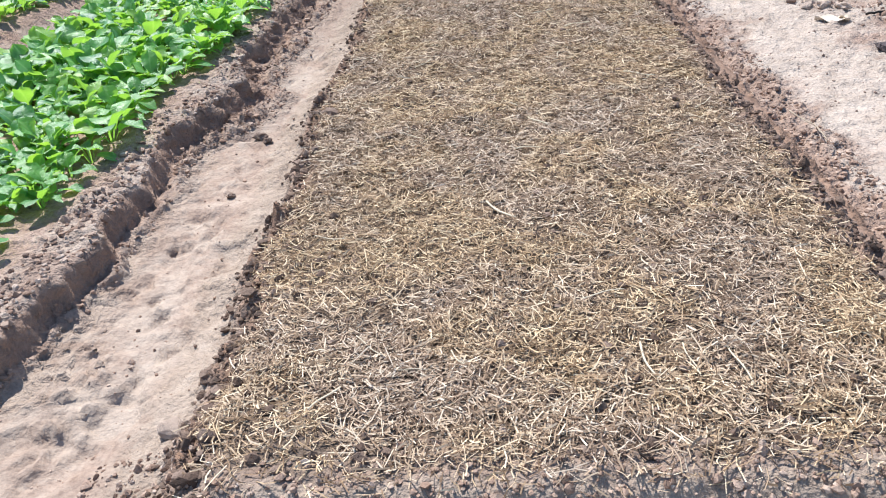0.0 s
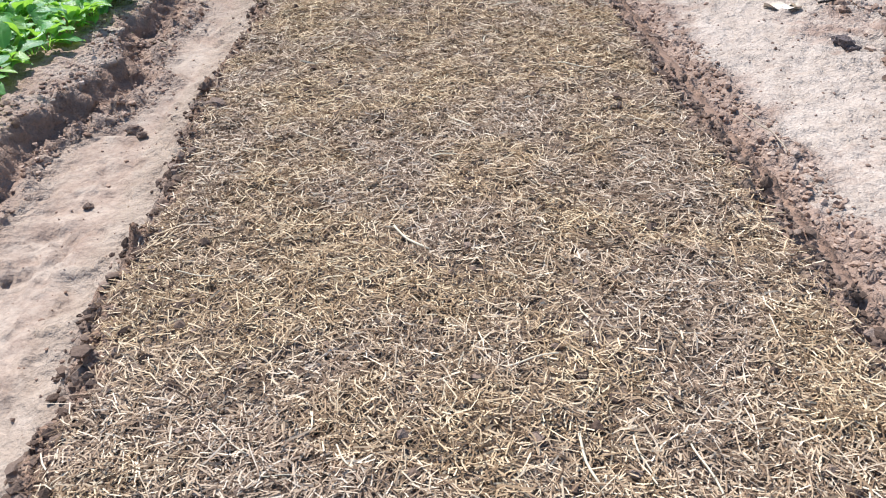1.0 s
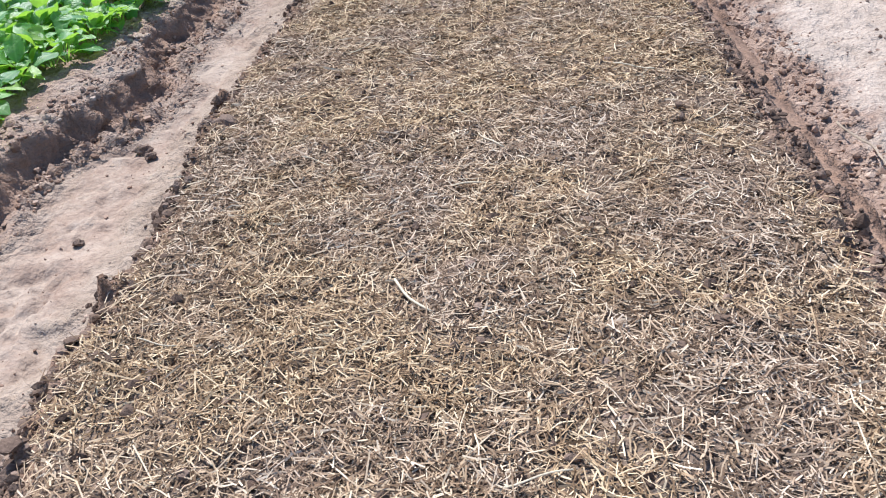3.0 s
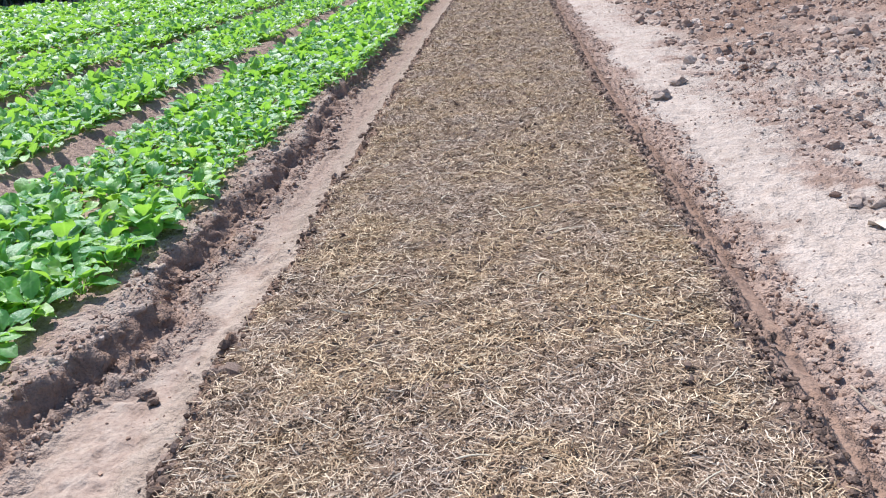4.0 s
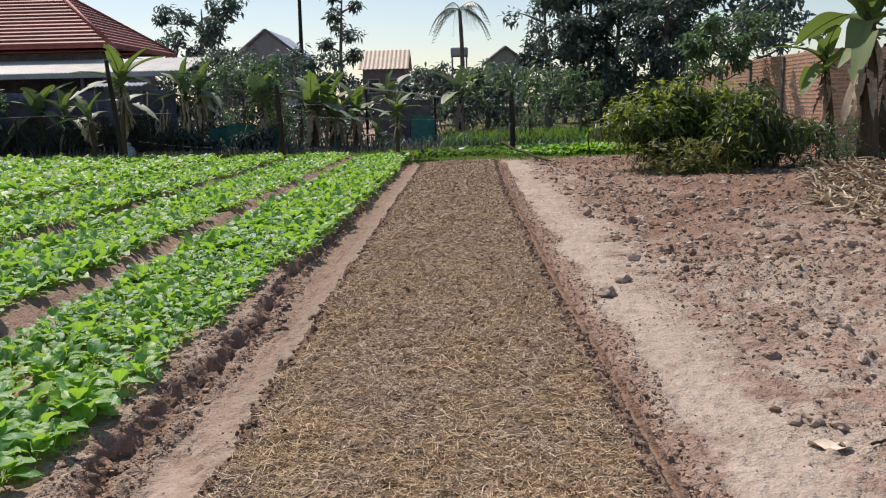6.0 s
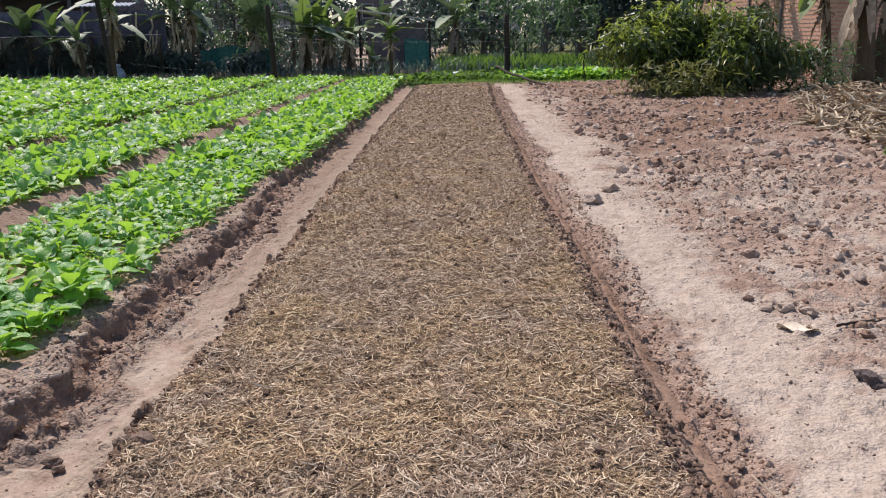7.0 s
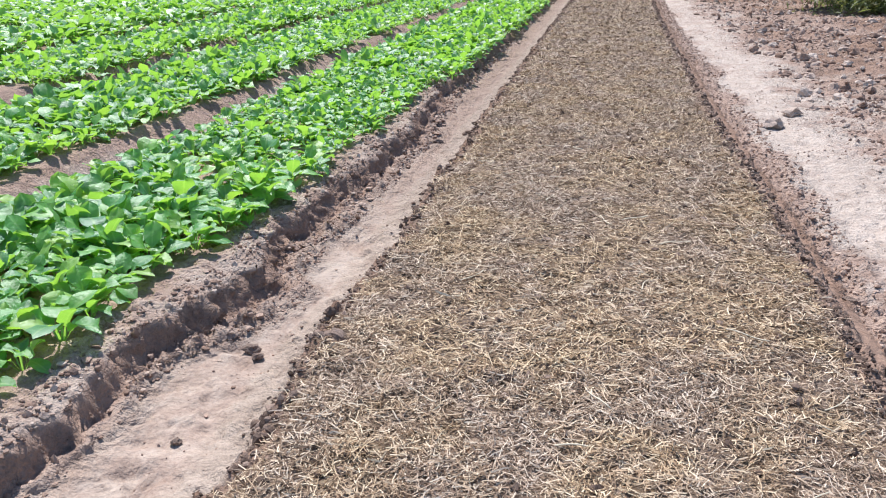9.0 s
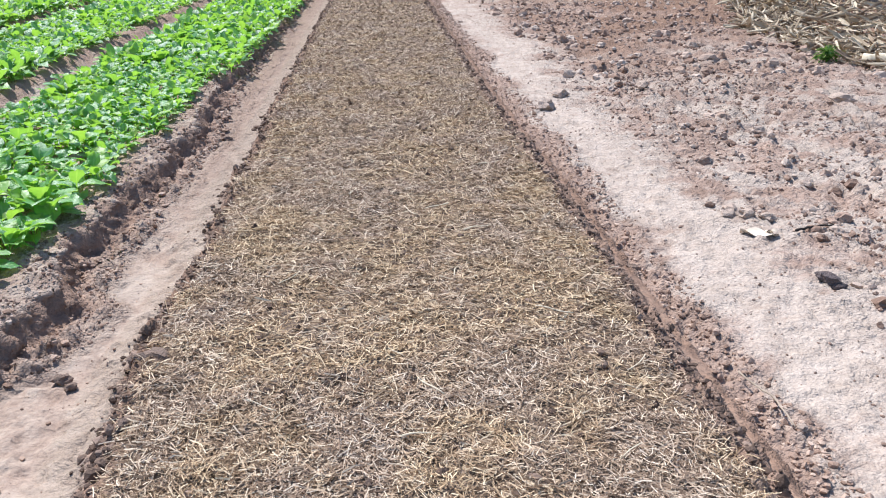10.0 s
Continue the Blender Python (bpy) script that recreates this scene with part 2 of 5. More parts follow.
class Shape:
    """Gathers vertices and four-cornered faces for one mesh."""

    def __init__(self):
        self.v, self.f, self.n = [], [], 0

    def grid(self, pts):
        """A sheet from an array rows x columns x 3."""
        r, c = pts.shape[:2]
        i = np.arange(r * c).reshape(r, c) + self.n
        self.v.append(pts.reshape(-1, 3))
        self.f.append(np.stack([i[:-1, :-1], i[:-1, 1:], i[1:, 1:], i[1:, :-1]], -1).reshape(-1, 4))
        self.n += r * c
        return self

    def tube(self, path, radii, sides=6, wobble=0.0, rng=None):
        """A closed-ended tapering tube along a path."""
        path = np.asarray(path, float)
        radii = np.full(len(path), radii) if np.isscalar(radii) else np.asarray(radii, float)
        d = np.gradient(path, axis=0)
        d /= np.linalg.norm(d, axis=1)[:, None] + 1e-9
        ref = np.array([1.0, 0.0, 0.0]) if abs(d[:, 2]).mean() > 0.7 else np.array([0.0, 0.0, 1.0])
        a = np.cross(d, ref)
        a /= np.linalg.norm(a, axis=1)[:, None]
        b = np.cross(d, a)
        w = np.linspace(0, 2 * np.pi, sides + 1)
        jit = np.ones((len(path), sides))
        if wobble:
            jit += (rng.rand(len(path), sides) - 0.5) * 2 * wobble
        jit = np.hstack([jit, jit[:, :1]])
        ring = path[:, None] + (a[:, None] * np.cos(w)[None, :, None] + b[:, None] * np.sin(w)[None, :, None]) * (radii[:, None] * jit)[..., None]
        ring = np.concatenate([np.repeat(path[:1, None], sides + 1, 1), ring, np.repeat(path[-1:, None], sides + 1, 1)])
        return self.grid(ring)

    def box(self, lo, hi, m=None, bevel=0.0):
        """A box between two corners, its edges chamfered when bevel is given, moved by m."""
        lo, hi = np.asarray(lo, float), np.asarray(hi, float)
        s = np.array([[0, 0], [1, 0], [1, 1], [0, 1], [0, 0]], float)
        pts = []
        mid = (lo[:2] + hi[:2]) / 2
        for k, (z, inset) in enumerate(((lo[2], bevel), (lo[2] + bevel, 0), (hi[2] - bevel, 0), (hi[2], bevel)) if bevel else ((lo[2], 0), (hi[2], 0))):
            ring = lo[:2] + inset + s * (hi[:2] - lo[:2] - 2 * inset)
            pts.append(np.column_stack([ring, np.full(5, z)]))
        pts = [np.repeat([[mid[0], mid[1], lo[2]]], 5, 0)] + pts + [np.repeat([[mid[0], mid[1], hi[2]]], 5, 0)]
        pts = np.array(pts)
        if m is not None:
            pts = pts @ np.array(m.to_3x3()).T + np.array(m.translation)
        return self.grid(pts)

    def add(self, verts, faces):
        self.v.append(np.asarray(verts, float)), self.f.append(np.asarray(faces, int) + self.n)
        self.n += len(verts)
        return self

    def mesh(self, name, material, smooth=True, attrs=None):
        return mesh_of(name, np.concatenate(self.v), np.concatenate(self.f), material, smooth, attrs)


def part(name, shape, material, parent, label="", smooth=True):
    """Links a shape as one mesh object under a thing or a part."""
    ob = new(name, shape if isinstance(shape, bpy.types.Mesh) else shape.mesh(name, material, smooth))
    ob.parent = parent
    return tagged(ob, label)


def thing(name, loc, label, category, group="", kind="", turn=0.0):
    ob = new(name)
    ob.matrix_basis = pose(*loc, 0, 0, turn)
    return tagged(ob, label, category, group, kind)


def table(seed):
    return np.random.RandomState(seed).rand(256, 256)


TABLES = [table(s) for s in range(12)]


def vn(x, y, seed=0):
    """Smooth noise in the plane, 0 to 1."""
    t = TABLES[seed % 12]
    xi, yi = np.floor(x).astype(int), np.floor(y).astype(int)
    fx, fy = x - xi, y - yi
    fx, fy = fx * fx * (3 - 2 * fx), fy * fy * (3 - 2 * fy)
    a, b = t[xi % 256, yi % 256], t[(xi + 1) % 256, yi % 256]
    c, d = t[xi % 256, (yi + 1) % 256], t[(xi + 1) % 256, (yi + 1) % 256]
    return (a * (1 - fx) + b * fx) * (1 - fy) + (c * (1 - fx) + d * fx) * fy


def fbm(x, y, size, octaves=4, seed=0):
    total, amp, s = 0.0, 0.5, 1.0 / size
    for k in range(octaves):
        total = total + amp * (vn(x * s + 17 * k, y * s + 31 * k, seed + k) - 0.5)
        amp, s = amp * 0.55, s * 2.03
    return total


def steps(y, size, seed):
    """A line broken into level runs of uneven length, 0 to 1."""
    t = TABLES[seed % 12]
    k = y / size + 0.8 * (vn(y / size * 0.7, y * 0 + seed, seed) - 0.5)
    i = np.floor(k).astype(int)
    f = smooth01((k - i - 0.8) / 0.2)
    return t[i % 256, seed] * (1 - f) + t[(i + 1) % 256, seed] * f


def plates(x, y, size, seed, gap=1.0):
    """Broken lumps in the plane, 0 to about 1: each cell a tilted plate; gap: how deep the joints are."""
    gx, gy = x / size + 0.5 * fbm(x, y, size * 1.3, 2, seed), y / size + 0.5 * fbm(x + 5, y, size * 1.3, 2, seed + 1)
    xi, yi = np.floor(gx).astype(int), np.floor(gy).astype(int)
    best, second, height = np.full(np.shape(gx), 9.0), np.full(np.shape(gx), 9.0), np.zeros(np.shape(gx))
    ta, tb, tc, td = (TABLES[(seed + k) % 12] for k in (0, 3, 5, 7))
    for a in (-1, 0, 1):
        for b in (-1, 0, 1):
            u, v = (xi + a) % 256, (yi + b) % 256
            dx, dy = gx - (xi + a + ta[u, v]), gy - (yi + b + tb[u, v])
            d = np.hypot(dx, dy)
            h = tc[u, v] ** 1.4 + 0.8 * dx * (td[u, v] - 0.5) + 0.8 * dy * (ta[v, u] - 0.5)
            closer = d < best
            second = np.where(closer, best, np.minimum(second, d))
            best, height = np.where(closer, d, best), np.where(closer, h, height)
    return np.clip(height, -0.1, 0.9) * (1 - gap + gap * smooth01((second - best) / 0.42))


def smooth01(t):
    t = np.clip(t, 0, 1)
    return t * t * (3 - 2 * t)


# ---- plan of the field: the beds run along y ----
BED_END, BED_START = 22.7, 1.22


def line(y, base, wob, size, seed):
    return base + wob * 2 * fbm(y, y * 0 + seed * 7.3, size, 3, seed)


def bed_left(y):
    return line(y, -0.872 - 0.01 * smooth01((y - 4) / 5), 0.06, 0.5, 1) + 0.075 * fbm(y, y * 0 + 5.7, 0.15, 3, 9)


def bed_right(y):
    return line(y, np.interp(y, [1.2, 3.8, 5.5, 7.5, 12, 18, 22.5], [0.93, 0.91, 0.90, 0.88, 0.88, 0.93, 1.04]), 0.02, 1.3, 2) + 0.02 * fbm(y, y * 0 + 8.3, 0.2, 2, 3)


def wall_top(y):
    """The lip of the planted bed, bitten away in chunks."""
    base = np.interp(y, [1.9, 2.2, 3.2, 3.5, 3.7, 4.0, 4.3, 4.6, 5.1, 6.0, 6.6, 7.8, 11, 15], [-1.50, -1.44, -1.45, -1.42, -1.34, -1.33, -1.42, -1.46, -1.41, -1.36, -1.32, -1.44, -1.42, -1.47])
    return line(y, base, 0.04, 0.45, 4) + 0.06 * (steps(y, 0.19, 4) - 0.5) + 0.05 * fbm(y, y * 0 + 3.1, 0.12, 3, 7)


def wall_foot(y):
    return wall_top(y) + np.interp(y, [3.0, 3.5], [0.45, 1.0]) * (0.03 + 0.07 * vn(y / 0.16, y * 0 + 2.2, 3))


def slump_end(y):
    return wall_foot(y) + np.interp(y, [3.1, 3.6, 4.8, 6, 9], [0.05, 0.13, 0.14, 0.09, 0.08]) + 0.12 * fbm(y, y * 0 + 2.9, 0.2, 3, 3)


def pale_in(y):
    return line(y, np.interp(y, [1.2, 3.0, 4, 6, 11, 19], [1.02, 1.06, 1.12, 1.16, 1.12, 1.16]), 0.11, 0.5, 5) + 0.08 * fbm(y, y * 0 + 1.3, 0.14, 2, 8)


def pale_out(y):
    return line(y, np.interp(y, [1.2, 4, 6, 8, 11, 17], [1.75, 1.64, 1.60, 1.64, 1.70, 1.70]), 0.22, 1.0, 6)


# left and right edge of the top of each planted bed
PLANTED = [(-2.64, -1.44), (-4.44, -3.24), (-6.46, -5.28), (-8.45, -7.25), (-10.55, -9.10), (-12.50, -11.05), (-14.45, -13.0), (-16.4, -14.95)]


def spread(*runs):
    """Steps along an axis: (from, to, step) runs, end to end."""
    return np.unique(np.round(np.concatenate([np.arange(a, b, s) for a, b, s in runs]), 4))


XS = np.concatenate([[-900, -500, -300, -150, -90, -60, -45, -35, -28, -24, -20], spread((-17.5, -7, 0.19), (-7, -3, 0.085), (-3, -1.68, 0.035), (-1.68, -1.12, 0.0105), (-1.12, -1.0, 0.015), (-1.0, -0.74, 0.0105), (-0.74, 0.76, 0.026), (0.76, 1.06, 0.0105), (1.06, 1.9, 0.015), (1.9, 3.4, 0.019), (3.4, 5.4, 0.027), (5.4, 9, 0.05), (9, 14.1, 0.3)), [16, 20, 26, 35, 50, 80, 150, 300, 500, 900]])
ys, y = [-900, -500, -300, -150, -80, -40, -20, -10, -6] + list(np.arange(-4.5, 0.68, 0.13)), 0.7
while y < 24:
    ys.append(y)
    y += max(0.014, 0.0056 * y, 0.0095 * (y - 5))
YS = np.array(ys + list(np.arange(24.1, 36, 0.25)) + [38, 42, 48, 56, 70, 90, 130, 200, 350, 600, 1000])


def field():
    """Heights and soil zones over the grid."""
    names = ("z", "rough", "clod", "pale", "ruddy", "dark", "mulch", "green")
    out = {k: np.zeros((len(YS), len(XS))) for k in names}

    def row(x, z, rough=0.016, clod=0.0, pale=0.0, ruddy=0.0, dark=0.0, mulch=0.0, green=0.0):
        return x, z, rough, clod, pale, ruddy, dark, mulch, green
    for j, y in enumerate(YS):
        y1 = np.array([y])
        left, right, top, foot, slump, inner, outer = (float(f(y1)[0]) for f in (bed_left, bed_right, wall_top, wall_foot, slump_end, pale_in, pale_out))
        rag = float(smooth01((y - 3.8) / 3))
        inner = max(inner, right + 0.16)
        on = float(smooth01((y - 1.95) / 0.12) * smooth01((26.6 - y) / 0.4))
        on1 = float(smooth01((y - (1.62 + 0.05 * vn(y1, y1, 3)[0])) / 0.08) * smooth01((25.3 - y) / 0.4))
        sb = float(smooth01((y - BED_START + 0.10) / 0.16) * smooth01((BED_END - y) / 0.25))
        sm = sb * float(smooth01((y - 1.22) / 0.16))
        firm = on1 * float(np.interp(y, [3.0, 3.5], [0.35, 1.0]))
        worn = float(smooth01((vn(y1 / 0.22, y1 * 0 + 4.4, 6)[0] - 0.42) / 0.2))
        worn = max(worn, 0.8 * float(smooth01((y - 5) / 4)))
        rows = [row(-30, 0.06, 0.02, green=1)]
        for k, (lo, hi) in reversed(list(enumerate(PLANTED))):
            if k:
                w = 0.06 * (vn(y1 * 2.2, y1 * 0 + k * 9.1, k)[0] - 0.5) * 2
                rows += [row(lo - 0.17, 0.0, 0.012, 0.006, 0.8, 0.2), row(lo - 0.02 + w, 0.11 * on, 0.03, 0.01, dark=0.2), row(hi + 0.02 + w, 0.12 * on, 0.03, 0.015, dark=0.3),
                         row(hi + 0.06 + w, 0.10 * on, 0.04, 0.03, dark=0.3), row(hi + 0.15 + w, 0.01, 0.02, 0.025, 0.4, 0.2, 0.1), row(hi + 0.26 + w, 0.0, 0.012, 0.014, 0.8, 0.2)]
        lo = PLANTED[0][0]
        # dark on the bank's face and foot adds its shadow to the brown soil
        rows += [row(lo - 0.16, 0.0, 0.012, 0.005, 1.0, 0.2), row(lo, 0.12 * on1, 0.03, 0.01, dark=0.2), row(-1.66, 0.13 * on1, 0.02, 0.012),
                 row(top - 0.13, 0.14 * on1, 0.022, 0.020 * on1, 0.2, 0.4), row(top - 0.015, 0.132 * on1, 0.016, 0.026 * firm, 0.2, 0.35), row(top + 0.012, 0.095 * on1, 0.02, 0.03 * firm, 0, 0.2, 0.6 * on1),
                 row(foot, 0.016 * on1, 0.02, 0.04 * firm, 0, 0.2, 0.55 * on1), row((foot + slump) / 2, 0.030 * on1, 0.012, 0.044 * firm, 0, 0.35, 0.1 * on1),
                 row(slump, 0.004, 0.010, 0.020 * on1, 0.1, 0.6, 0.1), row(max(slump + 0.06, -1.26), 0.0, 0.007, 0.003 + 0.026 * rag, 0.3 - 0.2 * rag, 0.55, 0.4 * rag), row(-1.08, -0.006, 0.007, 0.002 + 0.020 * rag, 0.4 - 0.25 * rag, 0.5, 0.25 * rag),
                 row(left - 0.14, 0.006, 0.010, 0.006 + 0.02 * rag, 0.25 - 0.15 * rag, 0.9, 0.15 * rag), row(left - 0.055, 0.022, 0.012, 0.014, 0.1, 0.9), row(left - 0.02, 0.035 + 0.01 * sb, 0.016, 0.04 * sb, 0, 0.4, 0.5 * sm),
                 row(left + 0.02, 0.085 * sb + 0.01, 0.016, 0.062 * sb, 0, 0.3 - 0.3 * sb, 0.9 * sm), row(left + 0.07, 0.108 * sb, 0.016, 0.03 * sb, 0, 0.9 - 0.9 * sm, 0.6 * sm, 0.4 * sm),
                 row(left + 0.12, 0.115 * sb, 0.016, 0.008, 0, 0.9 - 0.9 * sm, 0.1 * sm, 0.9 * sm),
                 row(right - 0.16, 0.118 * sb, 0.016, 0.010, 0, 0.9 - 0.9 * sm, 0.1 * sm, 0.9 * sm), row(right - 0.10, 0.112 * sb, 0.016, 0.035 * sb, 0, 0, 0.55, 0.3 * sm), row(right - 0.02, 0.098 * sb + 0.004, 0.014, 0.045 * sb, 0, 0, 0.6),
                 row(right + 0.004, 0.062 * sb + 0.006, 0.006, 0.006, 0, 0, 0.6), row(right + 0.03, 0.055 * sb + 0.006, 0.006, 0.004 + 0.02 * worn, 0, 0.0, 0.85), row(right + 0.065, 0.034 * sb + 0.006, 0.006, 0.006 + 0.03 * worn, 0, 0.0, 0.8),
                 row(right + 0.08, 0.018, 0.010, 0.036, 0, 0.0, 0.35), row((right + 0.1 + inner) / 2, 0.022, 0.014, 0.042, 0.1, 0.1, 0.15),
                 row(inner - 0.03, 0.026, 0.014, 0.032, 0.4, 0.1, 0.15), row(inner + 0.09, 0.028, 0.011, 0.010, 0.85, 0.1), row(outer - 0.15, 0.035, 0.012, 0.012, 0.95), row(outer + 0.2, 0.05, 0.03, 0.03, 0.45, 0.1),
                 row(outer + 0.8, 0.065, 0.045, 0.045, 0.15, 0.1, 0.1), row(8.5, 0.08, 0.06, 0.05, 0.0, 0.05, 0.3), row(11, 0.08, 0.03, 0, dark=0.5, green=0.2), row(30, 0.08, 0.03, green=1)]
        a = np.array(rows)
        a[:, 0] = np.maximum.accumulate(a[:, 0])
        for c, key in enumerate(names):
            out[key][j] = np.interp(XS, a[:, 0], a[:, c + 1])
    X, Y = np.meshgrid(XS, YS)
    far = smooth01((Y - np.where(X < -1.2, 26.4, 23.0) - 0.6 * fbm(X, Y, 2.0, 3, 8)) / 0.5)
    near = smooth01((Y + 1.5) / 1.5)
    for key, v in (("rough", 0.03), ("clod", 0.0), ("pale", 0.0), ("ruddy", 0.0), ("dark", 0.15), ("mulch", 0.0), ("green", 0.9)):
        out[key] = out[key] * (1 - far) + v * far
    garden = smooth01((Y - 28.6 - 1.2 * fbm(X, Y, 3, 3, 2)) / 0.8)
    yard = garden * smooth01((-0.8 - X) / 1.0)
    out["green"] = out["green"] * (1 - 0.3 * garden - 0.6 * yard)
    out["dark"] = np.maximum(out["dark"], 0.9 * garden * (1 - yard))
    out["pale"] = np.maximum(out["pale"], 0.5 * yard)
    z = out["z"] * near * (1 - far) + 0.09 * far
    z = z + 0.02 * np.clip(X, -1.5, 1.5)
    dug = smooth01((X - pale_out(Y) + 0.1) / 0.7) * (1 - far) * near
    out["crumb"] = np.clip(out["rough"] / 0.05 + out["clod"] / 0.03, 0.04, 1)
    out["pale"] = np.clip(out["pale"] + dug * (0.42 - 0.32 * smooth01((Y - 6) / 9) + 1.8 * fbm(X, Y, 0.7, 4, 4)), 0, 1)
    out["pale"] = np.clip(out["pale"] + 2.6 * fbm(X, Y, 0.24, 4, 2) * 4 * out["pale"] * (1 - out["pale"]), 0, 1)
    # patch of shaded soil near the litter heap, put into the colour zones
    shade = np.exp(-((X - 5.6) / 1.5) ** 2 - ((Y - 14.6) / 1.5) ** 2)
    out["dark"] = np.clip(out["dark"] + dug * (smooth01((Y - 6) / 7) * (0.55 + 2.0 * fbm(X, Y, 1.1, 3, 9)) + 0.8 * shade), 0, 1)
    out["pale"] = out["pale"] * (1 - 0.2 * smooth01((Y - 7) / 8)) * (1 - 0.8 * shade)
    wide = fbm(X, Y, 0.55, 3, 9)
    z = z + out["rough"] * (1.5 * wide + 1.4 * fbm(X, Y, 0.12, 3, 5) + 0.9 * fbm(X, Y, 0.055, 3, 1)) + 0.03 * fbm(X, Y, 1.4, 3, 3) * np.clip(out["pale"] + out["ruddy"], 0, 1)
    # broken lumps: coarse on the dug plot, finer on the banks
    thick = np.clip(0.75 + 2.6 * fbm(X, Y, 0.5, 3, 6), 0.15, 1.3)
    small = plates(X, Y, 0.045, 1)
    mid = plates(X, Y, 0.085, 4)
    z = z + out["clod"] * (1 - dug) * (0.75 * small + 0.75 * mid - 0.35)
    z = z + dug * thick * (0.07 * fbm(X, Y, 0.3, 3, 4) + 0.034 * plates(X, Y, 0.11, 2, 0.6) + 0.034 * plates(X + 3, Y, 0.065, 5, 0.7) + 0.024 * plates(X, Y + 3, 0.04, 8, 0.7) - 0.035)
    # scuffs and shallow pits trodden into the furrow and the path
    trod = np.clip(1 - out["clod"] / 0.018, 0, 1) * np.clip(out["pale"] + out["ruddy"], 0, 1) * (1 - far) * near * (1 - dug)
    pit = smooth01(7 * fbm(X * 1.5, Y, 0.13, 3, 2) - 0.55) + 0.5 * smooth01(8 * fbm(X + 4, Y, 0.06, 2, 6) - 0.7)
    bits = smooth01(6 * fbm(X + 2, Y, 0.3, 3, 8) - 0.2) * small
    z = z + trod * (0.05 * fbm(X, Y, 0.22, 3, 10) + (0.030 + 0.008 * smooth01((Y - 4) / 4)) * bits + 0.014 * smooth01((Y - 4.5) / 3) * mid - 0.028 * pit)
    out["z"] = z
    return out


FIELD = field()


def ground_z(x, y):
    """Height of the ground at places in the plan."""
    x, y = np.asarray(x, float), np.asarray(y, float)
    i = np.clip(np.searchsorted(XS, x) - 1, 0, len(XS) - 2)
    j = np.clip(np.searchsorted(YS, y) - 1, 0, len(YS) - 2)
    u, v = (x - XS[i]) / (XS[i + 1] - XS[i]), (y - YS[j]) / (YS[j + 1] - YS[j])
    z = FIELD["z"]
    return (z[j, i] * (1 - u) + z[j, i + 1] * u) * (1 - v) + (z[j + 1, i] * (1 - u) + z[j + 1, i + 1] * u) * v


def gz(x, y):
    return float(ground_z(x, y))


def ground():
    X, Y = np.meshgrid(XS, YS)
    # the steep bank is pushed in and out, so that its face is lumpy
    Z = FIELD["z"]
    bank = smooth01((X + 1.62) / 0.08) * smooth01((-1.16 - X) / 0.08) * smooth01((Y - 1.7) / 0.2) * smooth01((24 - Y) / 1)
    X = X + bank * np.interp(Y, [3.0, 3.5], [0.45, 1.0]) * (0.045 * (plates(Y, Z + 0.3 * Y, 0.045, 6) - 0.4) + 0.05 * fbm(Y, Z * 1.5 + 7, 0.05, 3, 2))
    s = Shape().grid(np.stack([X, Y, Z], -1))
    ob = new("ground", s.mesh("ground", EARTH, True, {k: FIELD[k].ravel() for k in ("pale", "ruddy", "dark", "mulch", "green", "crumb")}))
    return tagged(ob, "tilled brown earth with raised beds and pale trodden furrows", "ground", "", "structure")


ground()

